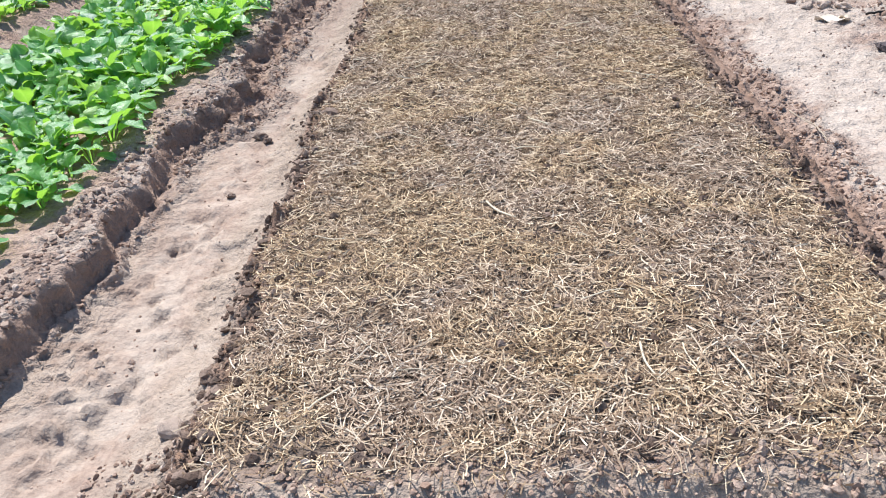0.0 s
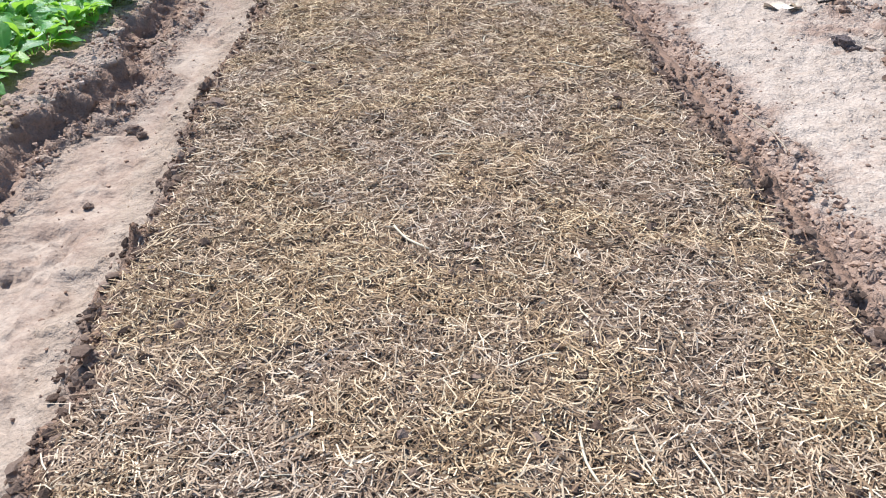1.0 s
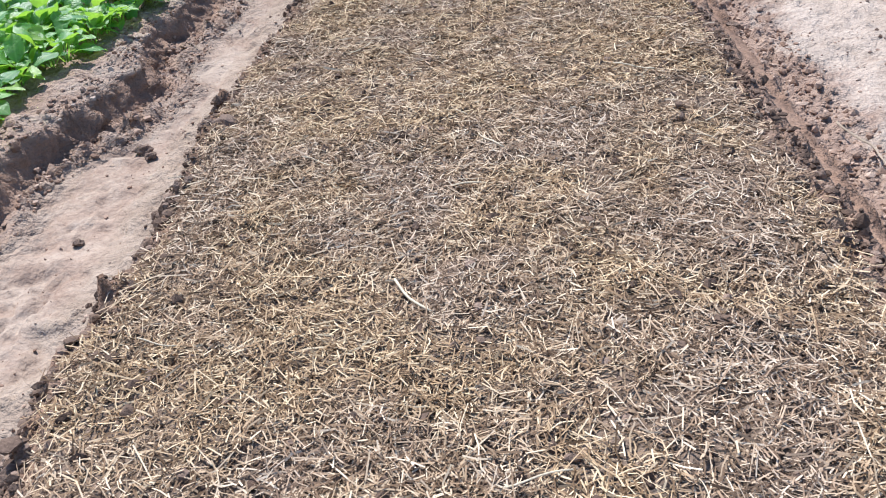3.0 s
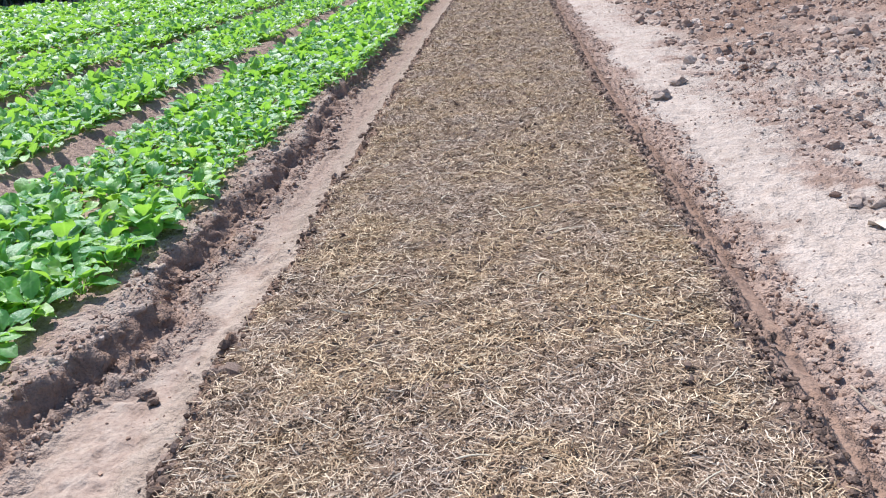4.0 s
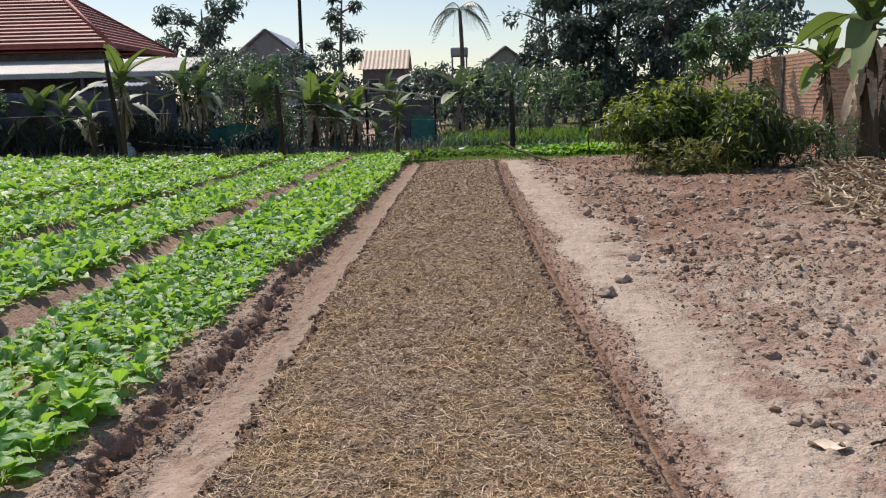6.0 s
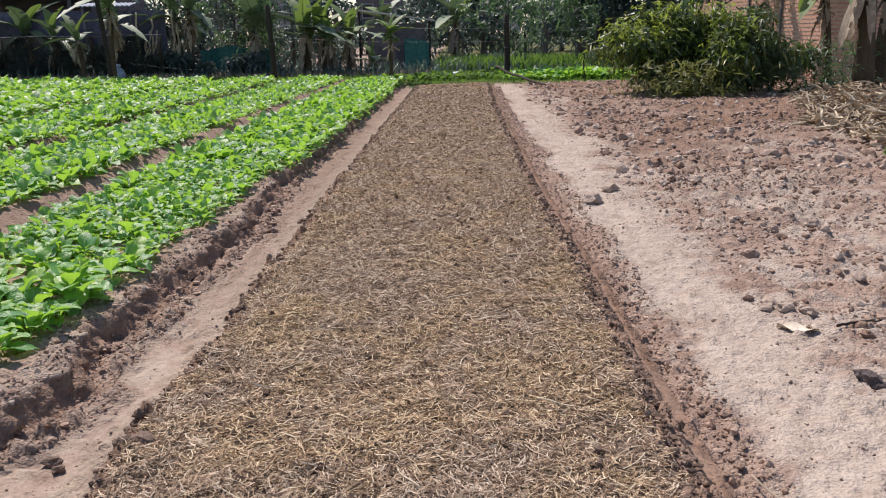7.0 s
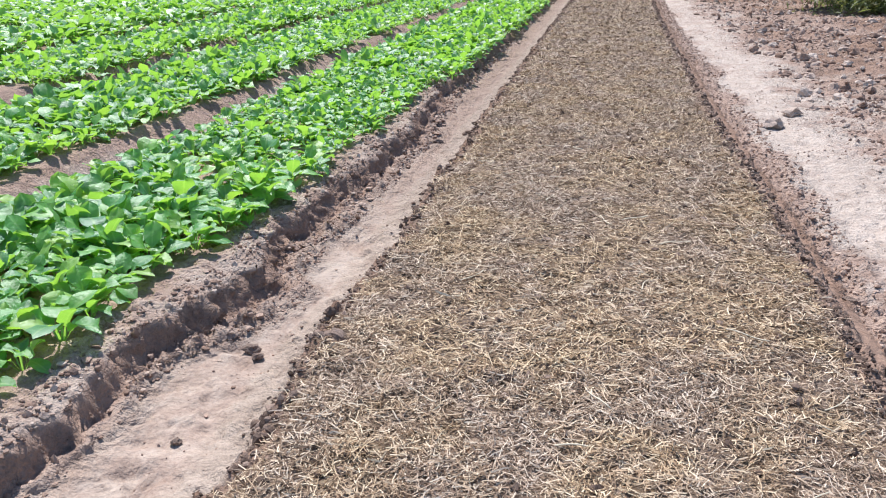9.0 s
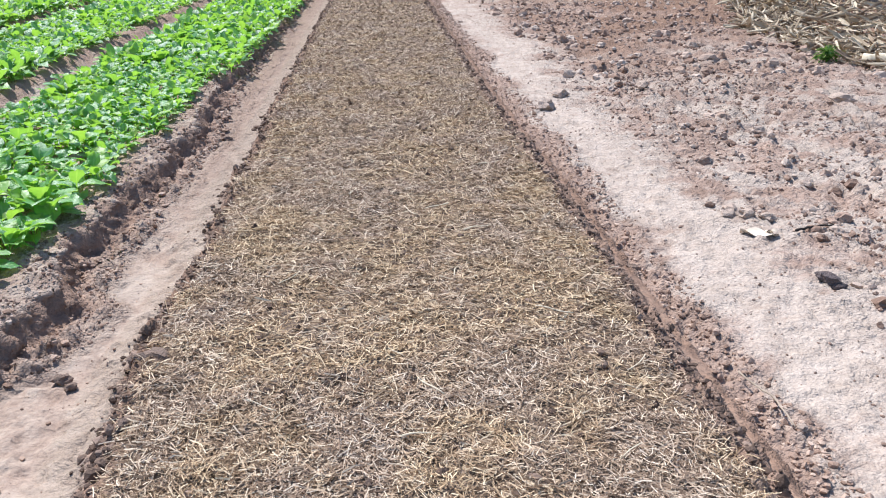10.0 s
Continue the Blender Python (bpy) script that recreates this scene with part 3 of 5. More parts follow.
# ---- straw mulch on the bare bed ----
def straw_mulch():
    rng = np.random.RandomState(5)
    xs, yy, sizes = [], [], []
    for y0, y1, per, size in ((BED_START - 0.12, 3.2, 25000, 1.0), (3.2, 5.5, 20000, 1.1), (5.5, 9, 10000, 1.35), (9, 14, 4200, 1.9), (14, BED_END, 1700, 2.7)):
        n = int((y1 - y0) * 1.85 * per)
        xs.append(rng.uniform(-0.93, 1.0, n)), yy.append(rng.uniform(y0, y1, n)), sizes.append(np.full(n, size))
    x, y, size = np.concatenate(xs), np.concatenate(yy), np.concatenate(sizes)
    thin = fbm(x, y, 0.33, 3, 7)
    inside = np.minimum(x - bed_left(y) - 0.045, bed_right(y) - 0.085 - x)
    keep = (rng.rand(len(x)) < np.clip(0.86 + 1.0 * thin, 0.4, 1)) & (rng.rand(len(x)) < smooth01((inside + 0.03) / 0.09)) & (rng.rand(len(x)) < smooth01((y - 1.2) / 0.28))
    x, y, size, thin = x[keep], y[keep], size[keep], thin[keep]
    n = len(x)
    ln = np.clip(rng.lognormal(-3.42, 0.5, n), 0.010, 0.11) * (1 + 0.25 * (size - 1))
    wd = rng.uniform(0.0007, 0.0016, n) * size
    a = rng.uniform(0, 2 * np.pi, n)
    bend = rng.normal(0, 0.24, n) * ln
    tilt = rng.normal(0, 0.24, n) * (1 + 0.6 * smooth01((y - 3.5) / 4))
    roll = rng.normal(0, 0.5, n)
    lift = rng.uniform(-0.002, 0.017, n) + 0.012 * np.clip(thin, -0.2, 0.3)
    dx, dy = np.cos(a), np.sin(a)
    base = ground_z(x, y) + lift
    verts = np.zeros((n, 6, 3))
    for i, u in enumerate((-0.5, 0.0, 0.5)):
        off = bend * (0.25 - u * u) * 2
        cx, cy = x + dx * ln * u - dy * off, y + dy * ln * u + dx * off
        cz = base + np.sin(tilt) * ln * u + 0.05 * ln * (0.25 - u * u)
        for k, s in enumerate((-1, 1)):
            verts[:, i * 2 + k] = np.stack([cx - dy * wd * s, cy + dx * wd * s, cz + s * roll * wd], -1)
    near = np.where((y < 4.2) & (ln > 0.024))[0]
    far = np.where((y >= 4.2) | (ln <= 0.024))[0]
    quad = np.array([[0, 1, 3, 2], [2, 3, 5, 4]])
    long = np.array([[0, 1, 5, 4]])
    faces = np.concatenate([(near[:, None, None] * 6 + quad).reshape(-1, 4), (far[:, None, None] * 6 + long).reshape(-1, 4)])
    ob = new("straw_mulch", mesh_of("straw_mulch", verts.reshape(-1, 3), faces, STRAW, False))
    tagged(ob, "short weathered tan straw scattered over the brown seedbed", "straw mulch", "", "stuff")


straw_mulch()


def long_stalks():
    """Single pale stalks that lie on top of the mulch."""
    rng = np.random.RandomState(6)
    spots = [(0.40, 1.56, 92, 0.15), (0.30, 1.60, 98, 0.10), (-0.23, 1.64, 120, 0.08), (-0.60, 1.62, 10, 0.05), (0.395, 1.845, 100, 0.06)]
    spots += [(rng.uniform(-0.72, 0.8), 1.5 + 6.5 * rng.rand() ** 1.3, rng.uniform(0, 180), rng.uniform(0.07, 0.15)) for _ in range(34)]
    meshes = []
    for k in range(5):
        t = np.linspace(-0.5, 0.5, 7)
        meshes.append(Shape().tube(np.stack([t, 0.05 * np.sin(t * 4 + k), 0.03 * np.cos(t * 5 + k)], -1), 0.015 + 0.004 * (k % 3), 5).mesh("straw_stalk", PALESTRAW))
    for k, (x, y, a, ln) in enumerate(spots):
        ob = new("straw_stalk", meshes[k % 5])
        ob.matrix_basis = pose(x, y, gz(x, y) + 0.019, 0, rng.normal(0, 5), a) @ Matrix.Scale(ln, 4)
        tagged(ob, "long pale dry straw stalk lying on the mulch", "straw stalk", "long stalks on the seedbed")


long_stalks()


# ---- earth clods ----
def clod_shapes(level, count, seed):
    rng = np.random.RandomState(seed)
    shapes = []
    for k in range(count):
        bm = bmesh.new()
        bmesh.ops.create_icosphere(bm, subdivisions=level, radius=1.0)
        v = np.array([list(p.co) for p in bm.verts])
        f = np.array([[p.index for p in q.verts] for q in bm.faces])
        bm.free()
        shift = rng.rand(3) * 40
        d = np.array([noise.noise(Vector(p * 1.2 + shift)) * 0.6 + noise.noise(Vector(p * 3.1 + shift)) * 0.5 for p in v])
        v = v * (1 + d)[:, None] * rng.uniform(0.7, 1.2, 3)
        shapes.append((v, f))
    return shapes


LARGE, LUMP = clod_shapes(2, 10, 2), clod_shapes(1, 12, 3)


def scatter(name, x, y, r, shapes, material, label, category, seed, sink=0.25, flat=0.75):
    """Many clods lying on the ground, in one mesh."""
    rng = np.random.RandomState(seed)
    which = rng.randint(0, len(shapes), len(x))
    verts, faces, start = [], [], 0
    z = ground_z(x, y)
    for k, (v, f) in enumerate(shapes):
        sel = np.where(which == k)[0]
        if not len(sel):
            continue
        a = rng.uniform(0, 2 * np.pi, len(sel))
        ca, sa = np.cos(a)[:, None], np.sin(a)[:, None]
        stretch = rng.uniform(0.7, 1.3, (len(sel), 1))
        px, py, pz = v[None, :, 0] * stretch, v[None, :, 1], v[None, :, 2] * flat * rng.uniform(0.7, 1.2, (len(sel), 1))
        q = np.stack([(px * ca - py * sa), (px * sa + py * ca), pz + (0.75 * flat - sink)], -1) * r[sel][:, None, None]
        q += np.stack([x[sel], y[sel], z[sel]], -1)[:, None]
        verts.append(q.reshape(-1, 3))
        faces.append((np.arange(len(sel))[:, None, None] * len(v) + f + start).reshape(-1, 3))
        start += len(sel) * len(v)
    ob = new(name, mesh_of(name, np.concatenate(verts), np.concatenate(faces), material, False))
    return tagged(ob, label, category, "", "stuff")


def along(n, y0, y1, rng, power=1.6):
    """Places along y, denser towards the near end."""
    return y0 + (y1 - y0) * rng.rand(n) ** power


def all_clods():
    rng = np.random.RandomState(11)
    y = along(4200, 1.25, 22.6, rng)
    x = bed_left(y) + rng.normal(0.012, 0.036, len(y))
    scatter("bank_crumbs", x, y, np.clip(rng.lognormal(-5.0, 0.5, len(y)), 0.003, 0.022) * (1 + 0.04 * y), LUMP, DAMP, "dark damp crumbs of earth along the seedbed edge", "earth crumbs", 1, 0.35)
    y = along(4200, 1.25, 22.6, rng)
    x = bed_right(y) - 0.055 + rng.normal(0.0, 0.026, len(y))
    scatter("bank_crumbs", x, y, np.clip(rng.lognormal(-5.1, 0.45, len(y)), 0.003, 0.018) * (1 + 0.04 * y), LUMP, DAMP, "dark crumbs of earth along the trimmed seedbed edge", "earth crumbs", 21, 0.35)
    # the slumped foot of the planted bed
    y = along(5200, 1.6, 24, rng)
    x = wall_foot(y) + (slump_end(y) - wall_foot(y)) * rng.uniform(-0.05, 1.1, len(y))
    keep = rng.rand(len(y)) < np.interp(y, [3.0, 3.5], [0.15, 1.0])
    x, y = x[keep], y[keep]
    scatter("bank_crumbs", x, y, np.clip(rng.lognormal(-5.4, 0.5, len(y)), 0.003, 0.017) * (1 + 0.05 * y), LUMP, BANK, "crumbled brown earth slumped below the planted bed's bank", "earth crumbs", 2, 0.35)
    y = along(3000, 1.6, 22, rng, 2.0)
    x = wall_top(y) - 0.15 * rng.rand(len(y))
    scatter("bank_grains", x, y, np.clip(rng.lognormal(-5.15, 0.45, len(y)), 0.003, 0.015) * (1 + 0.04 * y), LUMP, CLOD, "dry crumbs on the shoulder of the planted bed", "earth crumbs", 12, 0.4)
    y = along(5200, 1.1, 22, rng, 1.8)
    x = bed_right(y) + 0.075 + np.maximum(pale_in(y) - bed_right(y) - 0.075, 0.13) * rng.uniform(0, 1.25, len(y))
    scatter("bank_grains", x, y, np.clip(rng.lognormal(-5.2, 0.45, len(y)), 0.003, 0.016) * (1 + 0.04 * y), LUMP, BANK, "crumbly brown earth beside the seedbed", "earth crumbs", 13, 0.35)
    # the dug plot
    for n, y0, y1, wide, size, top, shapes, seed in ((19000, 1.5, 8.5, 4.2, -4.65, 0.03, LUMP, 14), (14000, 8.5, 23.2, 7.6, -4.0, 0.045, LUMP, 15), (900, 1.5, 8.5, 4.2, -3.9, 0.04, LARGE, 4), (1500, 8.5, 23.2, 7.6, -3.3, 0.07, LARGE, 5)):
        y = y0 + (y1 - y0) * rng.rand(n) ** 1.25
        x = pale_out(y) + wide * rng.rand(n) ** 1.1 - 0.1 + 0.2 * rng.rand(n)
        keep = (rng.rand(n) < np.clip(0.65 + 3.2 * fbm(x, y, 0.45, 3, 6), 0.1, 1)) & (rng.rand(n) < smooth01((x - pale_out(y) + 0.15) / 0.7))
        x, y = x[keep], y[keep]
        r = np.clip(rng.lognormal(size, 0.45, len(y)), 0.005, top)
        small = shapes is LUMP
        scatter("dug_grains" if small else "dug_clods", x, y, r, shapes, CLOD, "crumbs of dry brown earth over the dug plot" if small else "broken dry brown clods lying over the dug plot", "earth crumbs" if small else "earth clods", seed, 0.4, 0.75)
    # loose bits in the furrows, on the path and at the head of the bed
    y = along(800, 1.0, 20, rng)
    x = rng.uniform(-1.24, -0.92, len(y))
    scatter("furrow_crumbs", x, y, np.clip(rng.lognormal(-5.7, 0.5, len(y)), 0.002, 0.011), LUMP, BANK, "small loose crumbs on the pale furrow floor", "earth crumbs", 6, 0.4)
    y = along(3800, 1.0, 20, rng)
    x = pale_in(y) + (pale_out(y) - pale_in(y)) * rng.rand(len(y))
    keep = rng.rand(len(y)) < np.clip(0.45 + 4 * fbm(x, y, 0.3, 3, 8), 0.05, 1)
    scatter("path_crumbs", x[keep], y[keep], np.clip(rng.lognormal(-5.5, 0.45, keep.sum()), 0.002, 0.013), LUMP, CLOD, "small loose crumbs on the pale trodden path", "earth crumbs", 7, 0.4)
    y, x = rng.normal(1.22, 0.07, 1500), rng.uniform(-1.0, 1.1, 1500)
    scatter("headland_crumbs", x, y, np.clip(rng.lognormal(-5.35, 0.5, len(y)), 0.002, 0.016), LUMP, BANK, "dark crumbs at the head of the seedbed", "earth crumbs", 8, 0.35)
    y, x = rng.uniform(0.6, 1.5, 1600), np.where(rng.rand(1600) < 0.4, rng.uniform(-1.1, -0.85, 1600), rng.uniform(-0.9, 1.1, 1600))
    scatter("headland_crumbs", x, y, np.clip(rng.lognormal(-5.2, 0.5, len(y)), 0.002, 0.016), LUMP, CLOD, "grey-brown crumbs at the head of the seedbed", "earth crumbs", 18, 0.35)
    y, x = along(2600, 1.3, 22.4, rng, 1.4), rng.uniform(-0.8, 0.82, 2600)
    scatter("bed_crumbs", x, y, np.clip(rng.lognormal(-4.7, 0.5, len(y)), 0.005, 0.015) * (1 + 0.03 * y), LUMP, DAMP, "dark earth crumbs among the straw", "earth crumbs", 9, 0.2)


all_clods()


def single_clods():
    """Clods that stand out, each a thing of its own."""
    spots = ((-1.14, 3.46, 0.031, DAMP), (-1.10, 3.42, 0.026, DAMP), (-0.80, 3.40, 0.040, DAMP), (-0.845, 3.36, 0.030, DAMP), (-0.885, 1.75, 0.035, DAMP), (-0.92, 1.56, 0.045, CLOD), (-0.80, 3.02, 0.030, DAMP), (-0.89, 4.80, 0.034, DAMP), (-1.14, 6.75, 0.030, DAMP), (-1.13, 2.9, 0.022, DAMP),
             (1.715, 3.87, 0.052, DUNG), (1.735, 3.84, 0.036, DUNG), (1.69, 3.90, 0.030, DUNG), (1.46, 7.78, 0.075, CLOD), (1.24, 7.35, 0.075, CLOD), (2.18, 7.85, 0.085, CLOD), (0.98, 4.11, 0.035, DAMP), (1.70, 4.63, 0.05, CLOD), (1.78, 4.58, 0.04, CLOD), (1.62, 4.66, 0.04, CLOD), (1.66, 4.72, 0.05, CLOD),
             (2.5, 6.3, 0.06, CLOD), (3.1, 8.4, 0.08, CLOD), (2.7, 9.7, 0.075, CLOD), (1.9, 5.7, 0.05, CLOD), (2.3, 5.2, 0.045, CLOD), (3.6, 7.2, 0.07, CLOD), (4.1, 10.2, 0.08, CLOD), (3.53, 12.9, 0.11, CLOD), (1.12, 2.92, 0.022, CLOD))
    meshes = {}
    for k, (x, y, r, m) in enumerate(spots):
        key = (k % 6, m.name)
        if key not in meshes:
            v, f = LARGE[k % 6]
            meshes[key] = mesh_of("soil_clod", v * np.array([1.0, 0.78, 0.55]), f, m, False)
        ob = new("soil_clod", meshes[key])
        ob.matrix_basis = pose(x, y, gz(x, y) + r * 0.3, 0, 0, k * 67) @ Matrix.Scale(r, 4)
        tagged(ob, "dark damp clod of earth lying on the soil" if m is DAMP else "dark fibrous lump of dry dung beside the path" if m is DUNG else "dry brown clod of earth on the dug soil", "clod", "loose clods")


single_clods()


# ---- leafy greens ----
def leaf_sheet(nu, nv, length, width, droop, fold, wave, rng, prof=None):
    """A leaf blade along +x: points and the share of its half width."""
    u = np.linspace(0, 1, nu + 1)[:, None]
    v = np.linspace(-1, 1, nv + 1)[None, :]
    us, ws = prof or ([0, 0.08, 0.3, 0.58, 0.8, 0.93, 1.0], [0.12, 0.38, 0.82, 1.0, 0.88, 0.55, 0.08])
    w = np.interp(u, us, ws) * width
    ph = rng.uniform(0, 6, 2)
    z = -droop * length * u ** 2 + fold * np.abs(v) * w + wave * width * np.sin(u * 7 + ph[0] + v * 2) * np.abs(v)
    return np.stack([u * length * (1 - 0.15 * droop * u) + v * 0, w * v * np.sqrt(max(0.1, 1 - fold * fold)), z], -1), np.abs(v) + u * 0


def turned(p, pitch, yaw, at):
    c, s = math.cos(pitch), math.sin(pitch)
    q = np.stack([p[..., 0] * c - p[..., 2] * s, p[..., 1], p[..., 0] * s + p[..., 2] * c], -1)
    c, s = math.cos(yaw), math.sin(yaw)
    return np.stack([q[..., 0] * c - q[..., 1] * s, q[..., 0] * s + q[..., 1] * c, q[..., 2]], -1) + np.asarray(at)


def green_plant(seed, nu, nv, leaves, size):
    """Vertices, faces and rib values of one young plant."""
    rng = np.random.RandomState(seed)
    s, rib = Shape(), []
    for k in range(leaves):
        yaw = k * 2.4 + rng.uniform(-0.4, 0.4)
        rank = k / max(1, leaves - 1)
        lean = math.radians(rng.uniform(38, 58) + 26 * rank)
        stalk = rng.uniform(0.05, 0.09) * size * (0.85 + 0.3 * rank)
        out = np.array([math.cos(yaw), math.sin(yaw)])
        foot = np.array([*(out * 0.006), 0.0])
        tip = np.array([*(out * (0.006 + stalk * math.cos(lean))), stalk * math.sin(lean)])
        side = np.array([-out[1], out[0], 0]) * 0.0035 * size
        s.grid(np.array([[foot - side, foot + side], [tip - side, tip + side]]))
        rib += [0.0] * 4
        pts, r = leaf_sheet(nu, nv, rng.uniform(0.085, 0.13) * size, rng.uniform(0.036, 0.053) * size, rng.uniform(0.05, 0.7), rng.uniform(0.05, 0.40), rng.uniform(0.1, 0.38), rng, None if nu > 3 else ([0, 0.35, 0.7, 1.0], [0.25, 0.95, 1.0, 0.45]))
        s.grid(turned(pts, lean - rng.uniform(0.0, 0.95), yaw + rng.uniform(-0.5, 0.5), tip))
        rib += list(r.ravel())
    return np.concatenate(s.v), np.concatenate(s.f), np.array(rib)


PLANT_NEAR = [green_plant(100 + k, 6, 4, 7, 1.0) for k in range(10)]
PLANT_MID = [green_plant(200 + k, 3, 2, 6, 1.0) for k in range(8)]
PLANT_FAR = [green_plant(300 + k, 2, 2, 6, 1.6) for k in range(6)]


def sown(x0, x1, y0, y1, per, rng):
    """Scattered places, kept apart by a jittered grid; thinner where the stand is patchy."""
    step = 1 / math.sqrt(per)
    gx, gy = np.meshgrid(np.arange(x0, x1, step), np.arange(y0, y1, step))
    x, y = gx.ravel() + rng.uniform(-0.45, 0.45, gx.size) * step, gy.ravel() + rng.uniform(-0.45, 0.45, gx.size) * step
    keep = rng.rand(len(x)) < np.clip(1.0 + 1.2 * fbm(x, y, 0.6, 3, 10), 0.35, 1)
    return x[keep], y[keep]


def crop(name, x, y, shapes, rng, label, material=GREENS, grow=1.0):
    """A stand of plants too many to count, in one mesh."""
    z = ground_z(x, y) - 0.006
    which = rng.randint(0, len(shapes), len(x))
    tall = 0.86 + 0.9 * fbm(x, y, 0.8, 3, 11) + rng.uniform(-0.16, 0.2, len(x))
    verts, faces, ribs, start = [], [], [], 0
    for k, (v, f, r) in enumerate(shapes):
        sel = np.where(which == k)[0]
        if not len(sel):
            continue
        a = rng.uniform(0, 2 * np.pi, len(sel))
        ca, sa, sc = np.cos(a)[:, None], np.sin(a)[:, None], (tall[sel] * grow)[:, None]
        q = np.stack([(v[None, :, 0] * ca - v[None, :, 1] * sa) * sc + x[sel][:, None], (v[None, :, 0] * sa + v[None, :, 1] * ca) * sc + y[sel][:, None], v[None, :, 2] * sc + z[sel][:, None]], -1)
        verts.append(q.reshape(-1, 3))
        faces.append((np.arange(len(sel))[:, None, None] * len(v) + f + start).reshape(-1, 4))
        ribs.append(np.tile(r, len(sel)))
        start += len(sel) * len(v)
    ob = new(name, mesh_of(name, np.concatenate(verts), np.concatenate(faces), material, True, {"rib": np.concatenate(ribs)}))
    return tagged(ob, label, "leafy greens", "", "stuff")


def greens():
    rng = np.random.RandomState(21)
    lo, hi = PLANTED[0]
    # the plants nearest to the path stand as things of their own
    x, y = sown(lo + 0.02, hi + 0.02, 2.15, 9.0, 74, rng)
    hem = np.interp(y, [2.2, 2.7, 3.3, 4.3, 5.6, 9], [-1.72, -1.70, -1.64, -1.60, -1.54, -1.51]) + 0.05 * fbm(y, y * 0, 0.4, 2, 5)
    keep = x < hem
    x, y = x[keep], y[keep]
    own = (y < 5.2) & (x > -1.95)
    pick = np.where(own)[0][:280]
    rest = np.setdiff1d(np.arange(len(x)), pick)
    meshes = [mesh_of("mustard_plant", v, f, GREENS, True, {"rib": r}) for v, f, r in PLANT_NEAR]
    for i in pick:
        ob = new("mustard_plant", meshes[rng.randint(len(meshes))])
        s = 0.86 + 0.9 * float(fbm(x[i], y[i], 0.8, 3, 11)) + rng.uniform(-0.16, 0.2)
        ob.matrix_basis = pose(x[i], y[i], gz(x[i], y[i]) - 0.006, 0, 0, rng.uniform(0, 360)) @ Matrix.Scale(s, 4)
        tagged(ob, "young bright green leafy mustard plant in the raised bed", "leafy green", "plants in the nearest bed")
    crop("leafy_greens", x[rest], y[rest], PLANT_NEAR, rng, "dense stand of young bright green mustard leaves")
    x, y = sown(lo + 0.02, hi + 0.0, 9.0, 25.2, 76, rng)
    crop("leafy_greens", x, y, PLANT_MID, rng, "dense stand of young bright green mustard leaves")
    lo, hi = PLANTED[1]
    x, y = sown(lo - 0.03, hi + 0.03, 2.3, 26.0, 76, rng)
    crop("leafy_greens", x, y, PLANT_MID, rng, "young mustard greens filling a raised bed")
    lo, hi = PLANTED[2]
    x, y = sown(lo - 0.18, hi + 0.06, 8.0, 25.8, 62, rng)
    crop("leafy_greens", x, y, PLANT_MID, rng, "young mustard greens filling a raised bed", GREENS, 1.08)
    for lo, hi in PLANTED[3:]:
        x, y = sown(lo - 0.2, hi + 0.2, 8.0, 25.8, 28, rng)
        crop("leafy_greens", x, y, PLANT_FAR, rng, "distant rows of young mustard greens in a raised bed")


greens()


# ---- grass and weeds beyond the beds ----
def blades(name, x, y, ln, rng, label, material=GRASS, width=0.006, category="grass"):
    n = len(x)
    a, lean = rng.uniform(0, 2 * np.pi, n), rng.uniform(0.15, 0.9, n)
    z = ground_z(x, y) - 0.01
    dx, dy = np.cos(a), np.sin(a)
    v = np.zeros((n, 6, 3))
    for i, (u, w) in enumerate(((0, 1.0), (0.55, 0.9), (1.0, 0.12))):
        px, py, pz = x + dx * ln * lean * u * u, y + dy * ln * lean * u * u, z + ln * u * (1 - 0.3 * lean * u)
        for k, s in enumerate((-1, 1)):
            v[:, i * 2 + k] = np.stack([px - dy * s * w * width * (0.6 + ln * 2), py + dx * s * w * width * (0.6 + ln * 2), pz], -1)
    f = (np.arange(n)[:, None, None] * 6 + np.array([[0, 1, 3, 2], [2, 3, 5, 4]])).reshape(-1, 4)
    return tagged(new(name, mesh_of(name, v.reshape(-1, 3), f, material, True)), label, category, "", "stuff")


